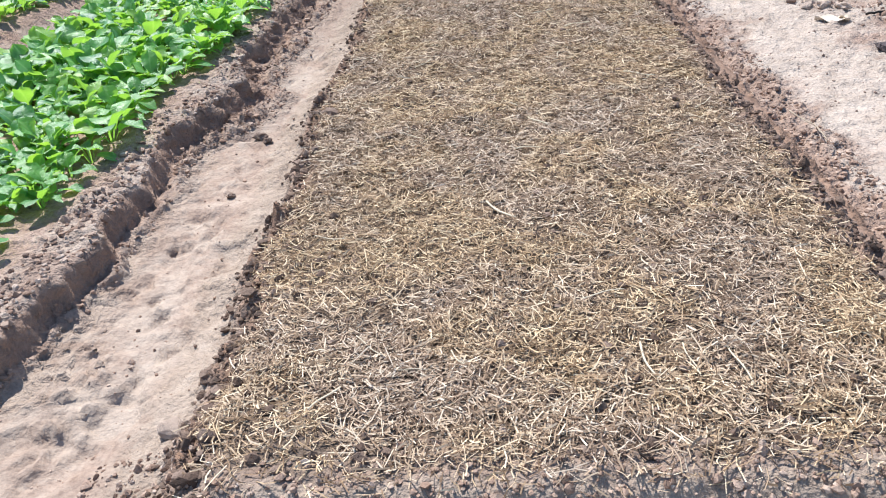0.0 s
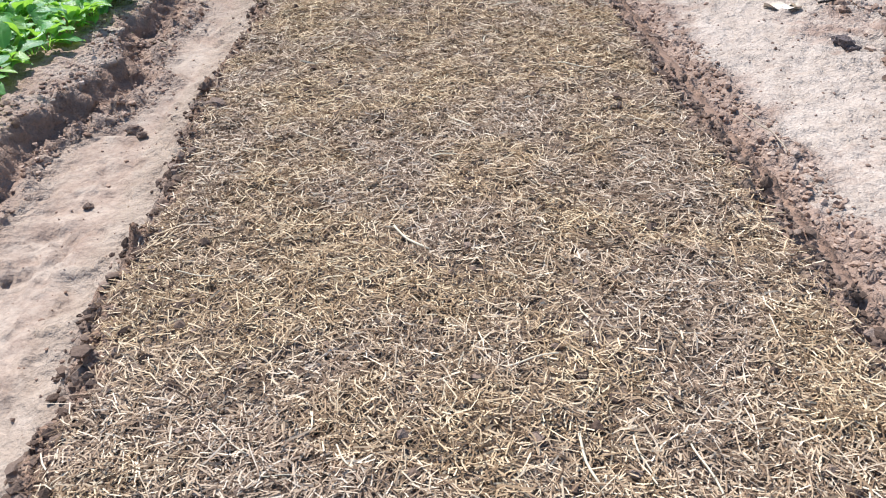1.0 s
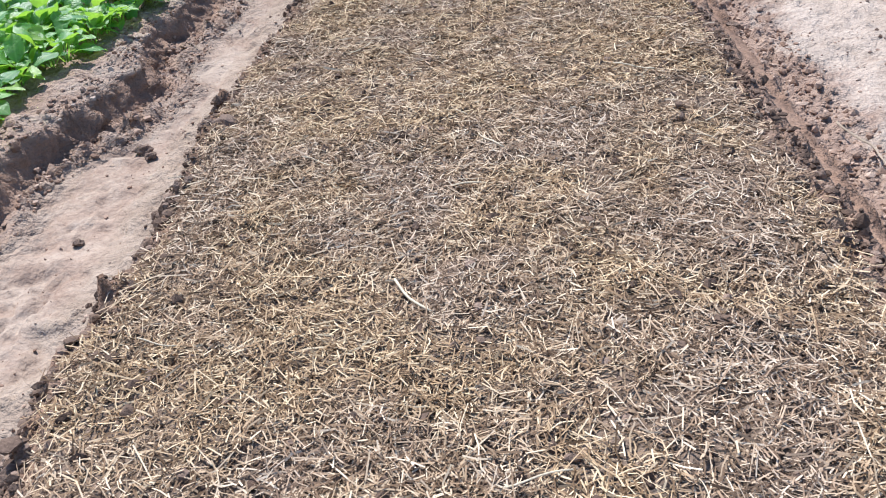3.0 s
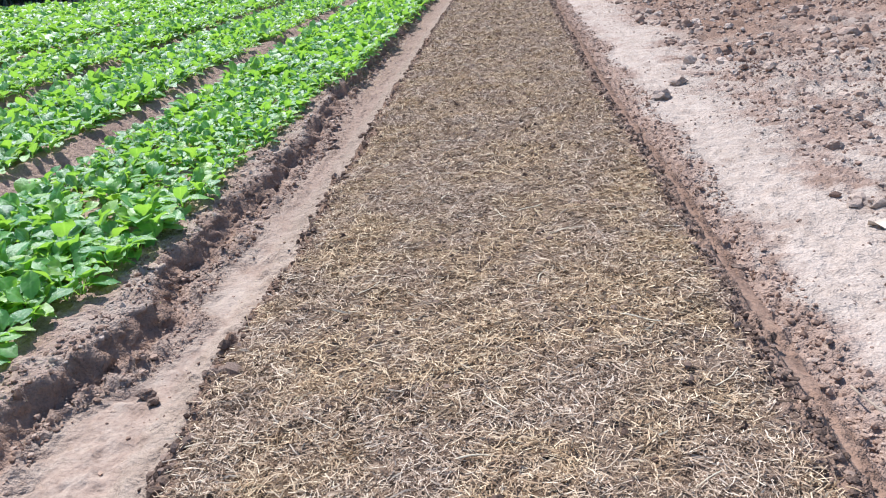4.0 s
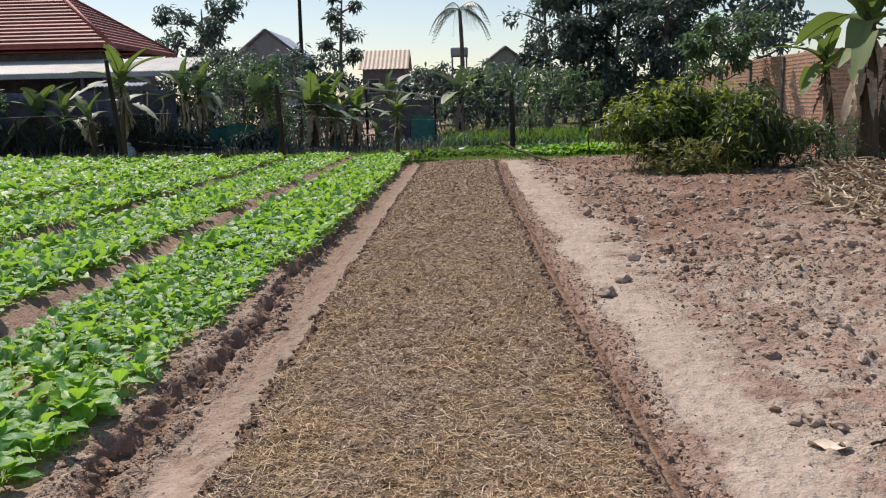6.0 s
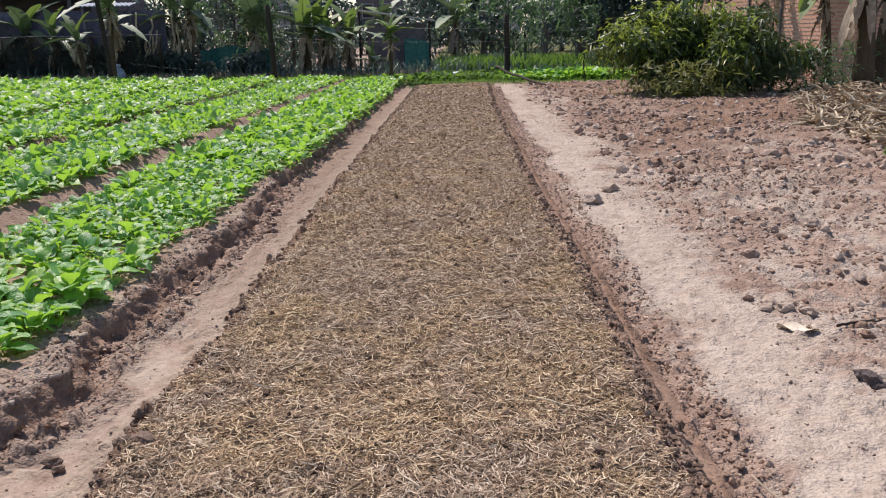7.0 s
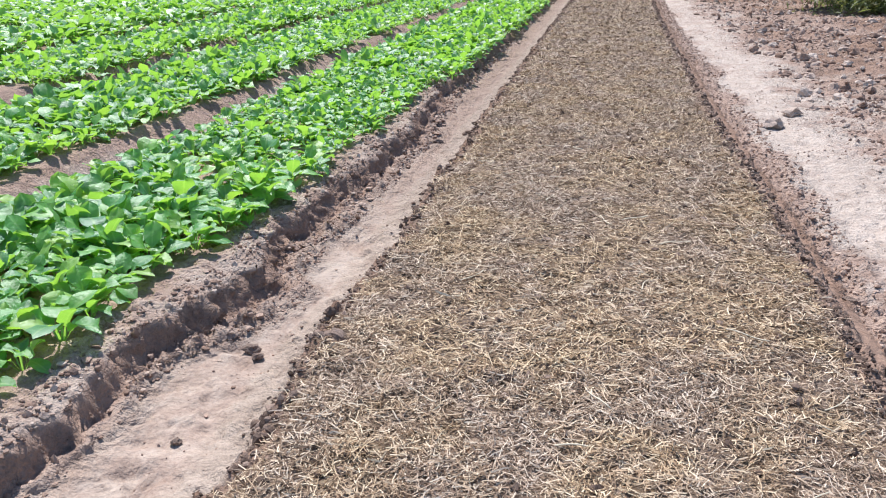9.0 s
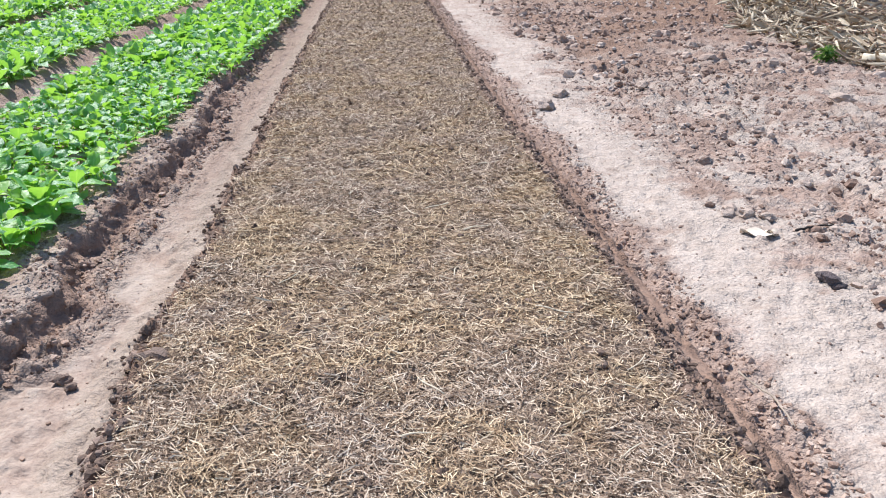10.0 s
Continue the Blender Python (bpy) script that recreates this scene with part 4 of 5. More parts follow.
def verges():
    rng = np.random.RandomState(31)
    n = 22000
    y = 22.9 + 6.3 * rng.rand(n) ** 1.1
    x = rng.uniform(-20, 9, n)
    keep = (x > -1.2) | (y > 26.3)
    x, y = x[keep], y[keep]
    blades("grass", x, y, rng.uniform(0.04, 0.14, len(x)), rng, "short sunlit green grass at the end of the beds", GRASS, 0.012)
    x, y = sown(1.6, 5.6, 23.9, 26.2, 42, rng)
    crop("leafy_greens", x, y, PLANT_FAR, rng, "strip of bright green leafy plants beside the fence", GREENS, 1.1)
    x, y = sown(-1.6, 1.6, 24.6, 27.0, 20, rng)
    crop("weeds", x, y, PLANT_FAR, rng, "low leafy green weeds in the grass", GRASS, 0.9)
    n = 9000
    y, x = 28.3 + 9.5 * rng.rand(n) ** 1.3, rng.uniform(-24, 12, n)
    blades("undergrowth", x, y, rng.uniform(0.12, 0.5, n) * np.clip(1 + 2.5 * fbm(x, y, 2.0, 2, 6), 0.3, 1.8), rng, "tall shaded grass and weeds under the trees", DARKLEAF, 0.016, "undergrowth")
    n = 9000
    y, x = 28.2 + 2.6 * rng.rand(n), rng.uniform(-18, -0.6, n)
    blades("leaf_litter", x, y, rng.uniform(0.05, 0.22, n), rng, "pale dry leaves and stalks littering the garden edge", DRYLEAF, 0.02, "litter")
    n = 12000
    y, x = 29.5 + 6.5 * rng.rand(n), rng.uniform(-0.5, 9.5, n)
    blades("tall_grass", x, y, rng.uniform(0.2, 0.6, n), rng, "tall pale green grass behind the wire fence", GRASS, 0.016)


verges()


# ---- fence ----
def post(x, y, top, r, lean, label, category="post"):
    rng = np.random.RandomState(int(abs(x * 100)))
    ob = thing("fence_post", (x, y, gz(x, y) - 0.05), label, category, "fence posts")
    k = np.linspace(0, 1, 9)[:, None]
    path = np.hstack([k * lean[0] + 0.02 * np.sin(k * 5), k * lean[1] + k * 0, k * (top - gz(x, y) + 0.05)])
    part("shaft", Shape().tube(path, r * (1.08 - 0.22 * k[:, 0]), 9, 0.12, rng), POSTWOOD, ob)
    for h in (0.55, 0.9):
        c = path[int(h * 8)]
        w = np.linspace(0, 2 * np.pi, 13)
        part("wire_tie", Shape().tube(np.stack([c[0] + np.cos(w) * r * 1.08, c[1] + np.sin(w) * r * 1.08, c[2] + 0 * w], -1), 0.006, 5), WIRE, ob, "twist of galvanised wire")
    return ob


post(1.59, 25.0, 1.88, 0.085, (0.0, 0.0), "thick dark weathered wooden fence post")
post(-5.30, 26.0, 2.25, 0.085, (-0.06, 0.0), "dark slightly leaning wooden fence post")
post(-10.3, 26.2, 3.1, 0.07, (-0.2, 0.0), "tall dark leaning wooden post beside the greens")
post(-16.2, 27.4, 1.7, 0.07, (0.05, 0.0), "dark wooden fence post at the field edge")
post(2.55, 30.5, 1.6, 0.05, (0.0, 0.0), "thin dark wooden fence post in tall grass")
post(5.0, 30.3, 1.6, 0.05, (0.03, 0.0), "thin dark wooden fence post in tall grass")
post(7.2, 26.5, 1.7, 0.06, (0.0, 0.0), "wooden fence post beside the shrub")


def wire(a, b, sag, label):
    k = np.linspace(0, 1, 15)[:, None]
    p = np.array(a) * (1 - k) + np.array(b) * k
    p[:, 2] -= sag * 4 * (k * (1 - k))[:, 0]
    ob = new("fence_wire", Shape().tube(p, 0.0032, 5).mesh("fence_wire", WIRE))
    tagged(ob, label, "wire", "fence wires")


for h, s in ((1.50, 0.05), (1.15, 0.08)):
    wire((-5.36, 26.0, h + 0.2), (1.59, 25.0, h), s, "strand of fence wire slung between wooden posts")
    wire((1.59, 25.0, h), (7.2, 26.5, h + 0.1), s, "strand of fence wire slung between wooden posts")
wire((2.55, 30.5, 1.45), (5.0, 30.3, 1.5), 0.05, "strand of fence wire behind tall grass")
wire((-10.25, 26.2, 0.75), (-7.0, 27.6, 0.35), 0.1, "slack line hanging from the leaning post")


def stick(points, r, label, material=POSTWOOD, name="stick"):
    rng = np.random.RandomState(int(abs(points[0][0]) * 77))
    p = np.array([(x, y, gz(x, y) + z) for x, y, z in points])
    k = np.linspace(0, len(p) - 1, 10)
    p = np.stack([np.interp(k, range(len(p)), p[:, c]) for c in range(3)], -1)
    p[1:-1] += rng.normal(0, r * 0.8, (8, 3)) * np.array([1, 1, 0.3])
    ob = new(name, Shape().tube(p, r * np.linspace(1.1, 0.6, 10), 7, 0.15, rng).mesh(name, material))
    return tagged(ob, label, "stick")


stick(((1.28, 24.6, 0.36), (1.75, 23.2, 0.2), (2.31, 21.3, 0.03)), 0.04, "dark fallen branch leaning at the foot of the post")
stick(((1.06, 3.22, 0.03), (1.11, 3.07, 0.022), (1.09, 2.9, 0.012)), 0.0035, "thin pale curved twig on the bank", DRYLEAF)
stick(((1.80, 4.34, 0.022), (1.92, 4.42, 0.028), (2.05, 4.47, 0.02)), 0.006, "thin dark twig lying on the path", POSTWOOD)
stick(((-4.75, 13.2, 0.10), (-4.85, 13.9, 0.12)), 0.03, "pale stick lying in a furrow between greens", LITTER)
stick(((3.55, 23.2, 0.0), (3.5, 23.25, 0.7)), 0.018, "thin dark stake standing in the soil", POSTWOOD, "stake")


def husk():
    """A bleached strip of dry husk on the path."""
    rng = np.random.RandomState(3)
    x, y = 1.585, 4.44
    ob = thing("dry_husk", (x, y, gz(x, y) + 0.014), "bleached pale dry husk lying on the path", "husk", turn=-24)
    pts, _ = leaf_sheet(8, 4, 0.17, 0.036, 0.02, 0.12, 0.35, rng)
    both = np.concatenate([pts, pts[::-1] + np.array([0, 0, 0.004])])
    part("husk", Shape().grid(both), PAPER, ob)
    p2, _ = leaf_sheet(6, 4, 0.08, 0.032, 0.35, 0.2, 0.4, rng)
    part("flap", Shape().grid(np.concatenate([p2, p2[::-1] + np.array([0, 0, 0.004])]) + np.array([0.11, 0.02, 0.006])), PAPER, ob)


husk()


# ---- banana plants, trees, shrubs ----
def banana_leaf_shape(length, width, rise, droop, rng, torn=0.2):
    s = Shape()
    nu, nv = 14, 4
    pts, rib = leaf_sheet(nu, nv, length, width, droop, rng.uniform(0.15, 0.4), 0.1, rng, ([0, 0.06, 0.2, 0.55, 0.85, 1.0], [0.08, 0.5, 0.9, 1.0, 0.75, 0.1]))
    pts = turned(pts, rise, 0, (0, 0, 0))
    i = np.arange((nu + 1) * (nv + 1)).reshape(nu + 1, nv + 1)
    f = np.stack([i[:-1, :-1], i[:-1, 1:], i[1:, 1:], i[1:, :-1]], -1)
    keep = np.ones(f.shape[:2], bool)
    keep[:, (0, nv - 1)] = rng.rand(nu, 2) > torn
    s.add(pts.reshape(-1, 3), f[keep])
    mid = pts[:, nv // 2] - np.array([0, 0, 0.012])
    start = np.array([[-0.25, 0, -0.14], *mid])
    s.tube(start, np.linspace(0.024, 0.006, len(start)), 5)
    return s


def banana(x, y, height, leaves, size, seed, label, stem_r=0.10, lean=(0, 0), dry=3, upright=0.0, bright=2):
    rng = np.random.RandomState(seed)
    ob = thing("banana_plant", (x, y, gz(x, y) - 0.04), label, "banana plant", "banana plants")
    k = np.linspace(0, 1, 9)
    path = np.stack([lean[0] * k ** 1.5, lean[1] * k ** 1.5, height * k], -1)
    part("stem", Shape().tube(path, stem_r * (1.15 - 0.6 * k), 10, 0.08, rng), STEM, ob)
    top = path[-1]
    for j in range(leaves):
        rank = j / max(1, leaves - 1)
        rise = math.radians(86 - 62 * rank ** 1.3 * (1 - upright) + rng.uniform(-22, 16))
        sh = banana_leaf_shape(size * rng.uniform(0.75, 1.1), size * rng.uniform(0.15, 0.24), rise, rng.uniform(0.15, 0.55) + 0.9 * rank, rng, 0.06 + 0.16 * rank)
        # the first leaves take the lit colour, the rest the shaded one
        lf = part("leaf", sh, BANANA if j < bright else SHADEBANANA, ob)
        lf.matrix_basis = pose(top[0], top[1], top[2] - 0.1 - 0.25 * rank * height * 0.3, 0, 0, j * 137.5 + rng.uniform(-20, 20))
    for j in range(dry + 4):
        sh = banana_leaf_shape(size * rng.uniform(0.5, 0.9), size * rng.uniform(0.05, 0.09), math.radians(rng.uniform(-78, -60)), 0.1, rng, 0.35)
        lf = part("dry_leaf", sh, DRYLEAF, ob, "withered brown hanging leaf")
        lf.matrix_basis = pose(top[0] * 0.9, top[1] * 0.9, height * rng.uniform(0.7, 0.95), 0, 0, j * 97 + rng.uniform(0, 60))
    return ob


def leaf_cloud(centres, radii, per, size, rng, droop=0.4, aspect=0.38, flat=0.8):
    """Folded pointed leaves in clumps round the given centres."""
    c = np.repeat(np.asarray(centres, float), per, 0)
    r = np.repeat(np.asarray(radii, float), per)
    d = rng.normal(0, 1, (len(c), 3))
    d /= np.linalg.norm(d, axis=1)[:, None]
    p = c + d * (r * rng.rand(len(c)) ** 0.45)[:, None] * np.array([1, 1, flat])
    a = rng.uniform(0, 2 * np.pi, len(c))
    pitch = rng.normal(-droop, 0.55, len(c))
    ax = np.stack([np.cos(a) * np.cos(pitch), np.sin(a) * np.cos(pitch), np.sin(pitch)], -1)
    roll = rng.normal(0, 0.6, len(c))
    sd = np.stack([-np.sin(a), np.cos(a), 0 * a], -1)
    up = np.cross(ax, sd)
    sd2 = sd * np.cos(roll)[:, None] + up * np.sin(roll)[:, None]
    up2 = np.cross(ax, sd2)
    ln = size * rng.uniform(0.65, 1.35, len(c))[:, None]
    w = ln * aspect / 2
    v = np.stack([p, p + ax * ln * 0.45 + sd2 * w + up2 * w * 0.35, p + ax * ln - np.array([0, 0, 1]) * ln * 0.12, p + ax * ln * 0.45 - sd2 * w + up2 * w * 0.35, p + ax * ln * 0.5], 1)
    f = (np.arange(len(c))[:, None, None] * 5 + np.array([[0, 1, 4, 4], [1, 2, 4, 4], [0, 4, 3, 3], [4, 2, 3, 3]])[:, :3]).reshape(-1, 3)
    return v.reshape(-1, 3), f


def tree(x, y, height, trunk_r, spreadw, leaves, leaf, seed, label, material=TREELEAF, bare=0.35, clumps=26, limbs=8, name="tree", lean=(0, 0), oval=0.75, clump=0.3):
    rng = np.random.RandomState(seed)
    ob = thing(name, (x, y, gz(x, y) - 0.08), label, "tree", "trees")
    k = np.linspace(0, 1, 12)
    path = np.stack([lean[0] * k + 0.05 * height * 0.3 * np.sin(k * 4 + seed), lean[1] * k + 0.04 * height * 0.3 * np.cos(k * 3 + seed), height * 0.93 * k], -1)
    part("trunk", Shape().tube(path, trunk_r * (1.12 - 0.95 * k ** 0.8), 9, 0.1, rng), BARK, ob)
    ends = []
    for j in range(limbs):
        at = bare + (0.95 - bare) * (j + 0.5) / limbs
        p0 = np.array([np.interp(at, k, path[:, c]) for c in range(3)])
        a = j * 2.4 + rng.uniform(-0.4, 0.4)
        reach = spreadw * (0.55 + 0.45 * math.sin(math.pi * (0.15 + 0.8 * j / limbs))) * rng.uniform(0.75, 1.1)
        u = np.linspace(0, 1, 6)[:, None]
        d = np.array([math.cos(a), math.sin(a), 0.0])
        pts = p0 + d * reach * u + np.array([0, 0, 1.0]) * (reach * 0.55 * u - 0.15 * reach * u * u) + rng.normal(0, 0.03 * reach, (6, 3)) * u
        part("limb", Shape().tube(pts, trunk_r * 0.42 * (1 - 0.85 * u[:, 0]), 6), BARK, ob)
        ends += [pts[3], pts[4], pts[5]]
    ends = np.array(ends)
    pick = ends[rng.randint(0, len(ends), clumps)] + rng.normal(0, 0.16 * spreadw, (clumps, 3)) * np.array([1, 1, oval])
    pick[:, 2] = np.clip(pick[:, 2], height * bare * 0.8, height * 1.02)
    r = spreadw * clump * rng.uniform(0.6, 1.25, clumps)
    v, f = leaf_cloud(pick, r, max(1, int(1.25 * leaves) // clumps), leaf * 1.12, rng)
    part("crown", mesh_of("crown", v, f, material, False), material, ob)
    return ob


def shrub():
    """The big mixed shrub beside the dug plot."""
    rng = np.random.RandomState(8)
    ob = thing("shrub", (5.35, 18.9, gz(5.35, 18.9) - 0.05), "large dense shrub with narrow drooping dark green leaves", "shrub")
    centres, radii = [], []
    for j in range(46):
        a, rr = rng.uniform(0, 2 * np.pi), rng.rand() ** 0.5
        u = np.linspace(0, 1, 7)[:, None]
        reach = np.array([2.3 * math.cos(a) * rr, 1.25 * math.sin(a) * rr, 0])
        tall = 1.75 * (1 - 0.5 * rr ** 2) * rng.uniform(0.8, 1.12) * (1.0 - 0.015 * reach[0])
        pts = reach * (0.25 + 0.75 * u ** 1.4) + np.array([0, 0, 1]) * tall * (1.25 * u - 0.25 * u * u)
        if j < 14:
            part("branch", Shape().tube(pts, 0.02 * (1.1 - 0.8 * u[:, 0]), 6), BARK, ob)
        centres += [pts[2], pts[3], pts[4], pts[5], pts[6]]
        radii += [0.34, 0.38, 0.38, 0.34, 0.26]
    centres = np.array(centres)
    v, f = leaf_cloud(centres, radii, 62, 0.27, rng, 0.75, 0.16)
    v[:, 2] = np.maximum(v[:, 2], 0.03)
    part("foliage", mesh_of("foliage", v, f, SHRUB, False), SHRUB, ob)
    # left and upper leaves get the brighter colour, painting the sunlit side
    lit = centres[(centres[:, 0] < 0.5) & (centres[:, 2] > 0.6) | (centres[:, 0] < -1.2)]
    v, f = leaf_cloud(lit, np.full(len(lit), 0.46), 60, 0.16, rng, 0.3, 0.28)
    part("new_growth", mesh_of("new_growth", v, f, LITLEAF, False), LITLEAF, ob, "yellow-green young leaves, coloured bright for the sunlit side")
    for sgn, nm in ((-1, "weed_clump"), (1, "weed_clump")):
        wx, wy = (4.75, 17.6) if sgn < 0 else (7.7, 18.3)
        w = thing(nm, (wx, wy, gz(wx, wy)), "clump of pale narrow weeds at the shrub's foot" if sgn < 0 else "green weeds between the shrub and the banana stems", "weeds")
        n = 560
        p = np.stack([rng.normal(0, 0.6, n), rng.normal(0, 0.25, n), 0.03 + (0.6 if sgn < 0 else 1.0) * rng.rand(n) ** 1.6], -1)
        v, f = leaf_cloud(p, np.full(n, 0.06), 2, 0.2, rng, -0.4 if sgn < 0 else 0.2, 0.16)
        part("leaves", mesh_of("leaves", v, f, WEED if sgn < 0 else TREELEAF, False), WEED, w)


shrub()


def bush(x, y, wide, tall, seed):
    rng = np.random.RandomState(seed)
    ob = thing("bush", (x, y, gz(x, y) - 0.03), "dark green leafy bush in the garden's shade", "bush", "garden bushes")
    tips = []
    for j in range(7):
        a = j * 2.4
        u = np.linspace(0, 1, 5)[:, None]
        pts = np.array([math.cos(a), math.sin(a), 0]) * wide * 0.7 * u + np.array([0, 0, tall * 0.9]) * (1.2 * u - 0.2 * u * u) * rng.uniform(0.6, 1.0)
        part("branch", Shape().tube(pts, 0.025 * (1.1 - u[:, 0]), 5), BARK, ob)
        tips += list(pts[1:])
    v, f = leaf_cloud(np.array(tips), np.full(len(tips), 0.42 * wide), 26, 0.2, rng, 0.4, 0.42)
    v[:, 2] = np.maximum(v[:, 2], 0.03)
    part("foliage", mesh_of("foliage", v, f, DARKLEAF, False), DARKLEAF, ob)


def plants_behind():
    for k in range(13):
        x = -17.6 + 0.92 * k + 0.3 * math.sin(k * 3.1)
        bush(x, 29.5 + 0.15 * math.sin(k * 1.9), 0.45, 0.5 + 0.5 * math.sin(k * 2.2) ** 2, 140 + k)
    for k in range(11):
        bush(-17.8 + 0.78 * k + 0.25 * math.sin(k * 2.7), 29.75 + 0.1 * math.sin(k * 1.3), 0.5, 1.15 + 0.5 * math.sin(k * 1.9) ** 2, 170 + k)
    banana(-10.5, 26.9, 2.55, 8, 1.35, 1, "tall banana plant with upright yellow-green leaves", 0.09, (0.1, 0), 4, 0.25, 5)
    banana(-14.9, 30.0, 1.7, 8, 1.5, 2, "banana plant with broad drooping leaves by the house", 0.10, (0.2, 0), 4, 0.1)
    banana(-13.3, 29.5, 1.5, 6, 1.2, 3, "banana plant with broad drooping leaves by the house", 0.09, (-0.2, 0), 4, 0.1)
    banana(-16.6, 29.4, 1.5, 6, 1.3, 31, "banana plant hung with withered brown leaves", 0.1, (0.1, 0), 7, 0.2)
    banana(-12.1, 28.4, 1.4, 5, 1.0, 32, "banana plant hung with withered brown leaves", 0.09, (-0.1, 0), 7, 0.3)
    banana(-11.3, 29.0, 1.9, 6, 1.1, 33, "banana plant hung with withered brown leaves", 0.1, (0.1, 0), 8, 0.3)
    banana(-8.9, 29.5, 2.4, 7, 1.2, 4, "banana plant hung with withered brown leaves", 0.11, (0.1, 0), 7, 0.2)
    banana(-9.4, 30.1, 2.2, 6, 1.2, 14, "banana plant hung with withered brown leaves", 0.11, (-0.1, 0), 7, 0.2)
    banana(-6.9, 30.2, 1.85, 7, 1.4, 5, "banana plant with upright bright leaves", 0.10, (0.1, 0), 4, 0.55)
    for k, (x, y, h, sz) in enumerate(((-4.95, 30.0, 1.7, 1.6), (-4.45, 30.4, 1.45, 1.35), (-4.15, 29.8, 1.3, 1.2), (-3.6, 30.3, 1.5, 1.3), (-5.25, 30.6, 1.3, 1.2))):
        banana(x, y, h, 6, sz, 6 + k, "banana plant in a crowded clump", 0.085, (0.12 * (k - 2) / 2, 0), 4, 0.6, 4)
    banana(-1.67, 24.5, 1.45, 8, 0.62, 12, "slender young banana plant beside the bed", 0.06, (0.02, 0), 1, 0.6, 9)
    banana(-2.75, 30.4, 0.55, 5, 0.9, 13, "small banana plant in the undergrowth", 0.06, (0, 0), 1, 0.3)
    banana(0.1, 36.5, 2.0, 8, 1.7, 15, "banana plant behind the shed", 0.1, (0, 0), 2, 0.3)
    banana(-3.2, 40.0, 2.0, 8, 1.7, 16, "banana plant in front of the stilt house", 0.1, (0, 0), 2, 0.3)
    banana(8.35, 18.0, 3.1, 8, 1.9, 17, "large banana plant with a thick brown stem", 0.19, (-0.1, 0.1), 6, 0.1, 9)
    banana(8.9, 18.5, 2.9, 7, 1.7, 18, "large banana plant with a thick brown stem", 0.17, (0.2, 0.1), 6, 0.1, 9)
    banana(8.75, 20.6, 2.45, 8, 1.05, 27, "banana plant leaning in front of the brick house", 0.10, (-0.25, 0), 3, 0.2, 9)
    # small trees and the taller ones behind
    tree(1.75, 27.3, 2.8, 0.05, 1.45, 620, 0.20, 41, "small open tree with drooping compound leaves", TREELEAF, 0.3, 30, 10)
    tree(4.6, 32.0, 2.6, 0.05, 1.2, 700, 0.2, 42, "small open tree with drooping leaves", TREELEAF, 0.35, 24, 8)
    tree(-7.9, 31.5, 3.2, 0.08, 1.7, 1900, 0.2, 43, "leafy green tree behind the netting", TREELEAF, 0.2, 34, 9)
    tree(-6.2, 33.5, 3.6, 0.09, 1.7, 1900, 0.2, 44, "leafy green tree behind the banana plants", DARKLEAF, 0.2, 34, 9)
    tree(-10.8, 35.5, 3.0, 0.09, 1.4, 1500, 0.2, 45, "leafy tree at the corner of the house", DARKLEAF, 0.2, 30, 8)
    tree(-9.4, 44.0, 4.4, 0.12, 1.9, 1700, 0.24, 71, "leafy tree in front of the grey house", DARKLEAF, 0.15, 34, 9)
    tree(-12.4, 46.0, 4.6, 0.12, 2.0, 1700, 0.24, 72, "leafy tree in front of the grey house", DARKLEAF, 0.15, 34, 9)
    tree(7.6, 25.4, 4.0, 0.07, 1.2, 1700, 0.2, 73, "leafy tree rising beside the brick wall", TREELEAF, 0.5, 28, 9)
    tree(-17.3, 29.6, 2.2, 0.07, 1.5, 1400, 0.2, 46, "leafy tree in front of the dark shed", TREELEAF, 0.2, 26, 8)
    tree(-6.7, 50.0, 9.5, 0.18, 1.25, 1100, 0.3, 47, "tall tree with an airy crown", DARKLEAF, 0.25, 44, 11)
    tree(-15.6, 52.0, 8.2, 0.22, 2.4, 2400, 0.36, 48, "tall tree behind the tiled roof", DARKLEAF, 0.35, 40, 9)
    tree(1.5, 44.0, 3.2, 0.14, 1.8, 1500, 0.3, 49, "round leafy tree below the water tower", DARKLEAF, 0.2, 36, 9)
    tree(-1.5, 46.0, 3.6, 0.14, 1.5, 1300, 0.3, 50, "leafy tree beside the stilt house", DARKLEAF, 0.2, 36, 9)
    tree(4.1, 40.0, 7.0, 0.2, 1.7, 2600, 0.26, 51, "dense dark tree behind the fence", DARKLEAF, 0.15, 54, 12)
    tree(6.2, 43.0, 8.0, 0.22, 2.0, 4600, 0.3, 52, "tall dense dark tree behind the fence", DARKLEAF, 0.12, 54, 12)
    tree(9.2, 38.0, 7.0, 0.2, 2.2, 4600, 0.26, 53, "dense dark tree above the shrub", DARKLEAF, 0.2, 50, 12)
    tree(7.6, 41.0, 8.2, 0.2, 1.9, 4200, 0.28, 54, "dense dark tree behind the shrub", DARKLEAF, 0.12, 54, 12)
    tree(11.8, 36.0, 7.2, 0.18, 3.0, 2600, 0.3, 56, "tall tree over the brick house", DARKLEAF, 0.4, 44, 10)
    for k, (x, y, h) in enumerate(((7.3, 47.0, 13), (8.5, 49.0, 14), (9.4, 46.0, 12), (10.6, 48.0, 13), (12.0, 47.0, 13))):
        tree(x, y, h, 0.15, 1.6, 900, 0.34, 60 + k, "tall slim bare-stemmed tree in the distance", DARKLEAF, 0.55, 24, 8)
    for k in range(21):
        x = -19 + 1.75 * k
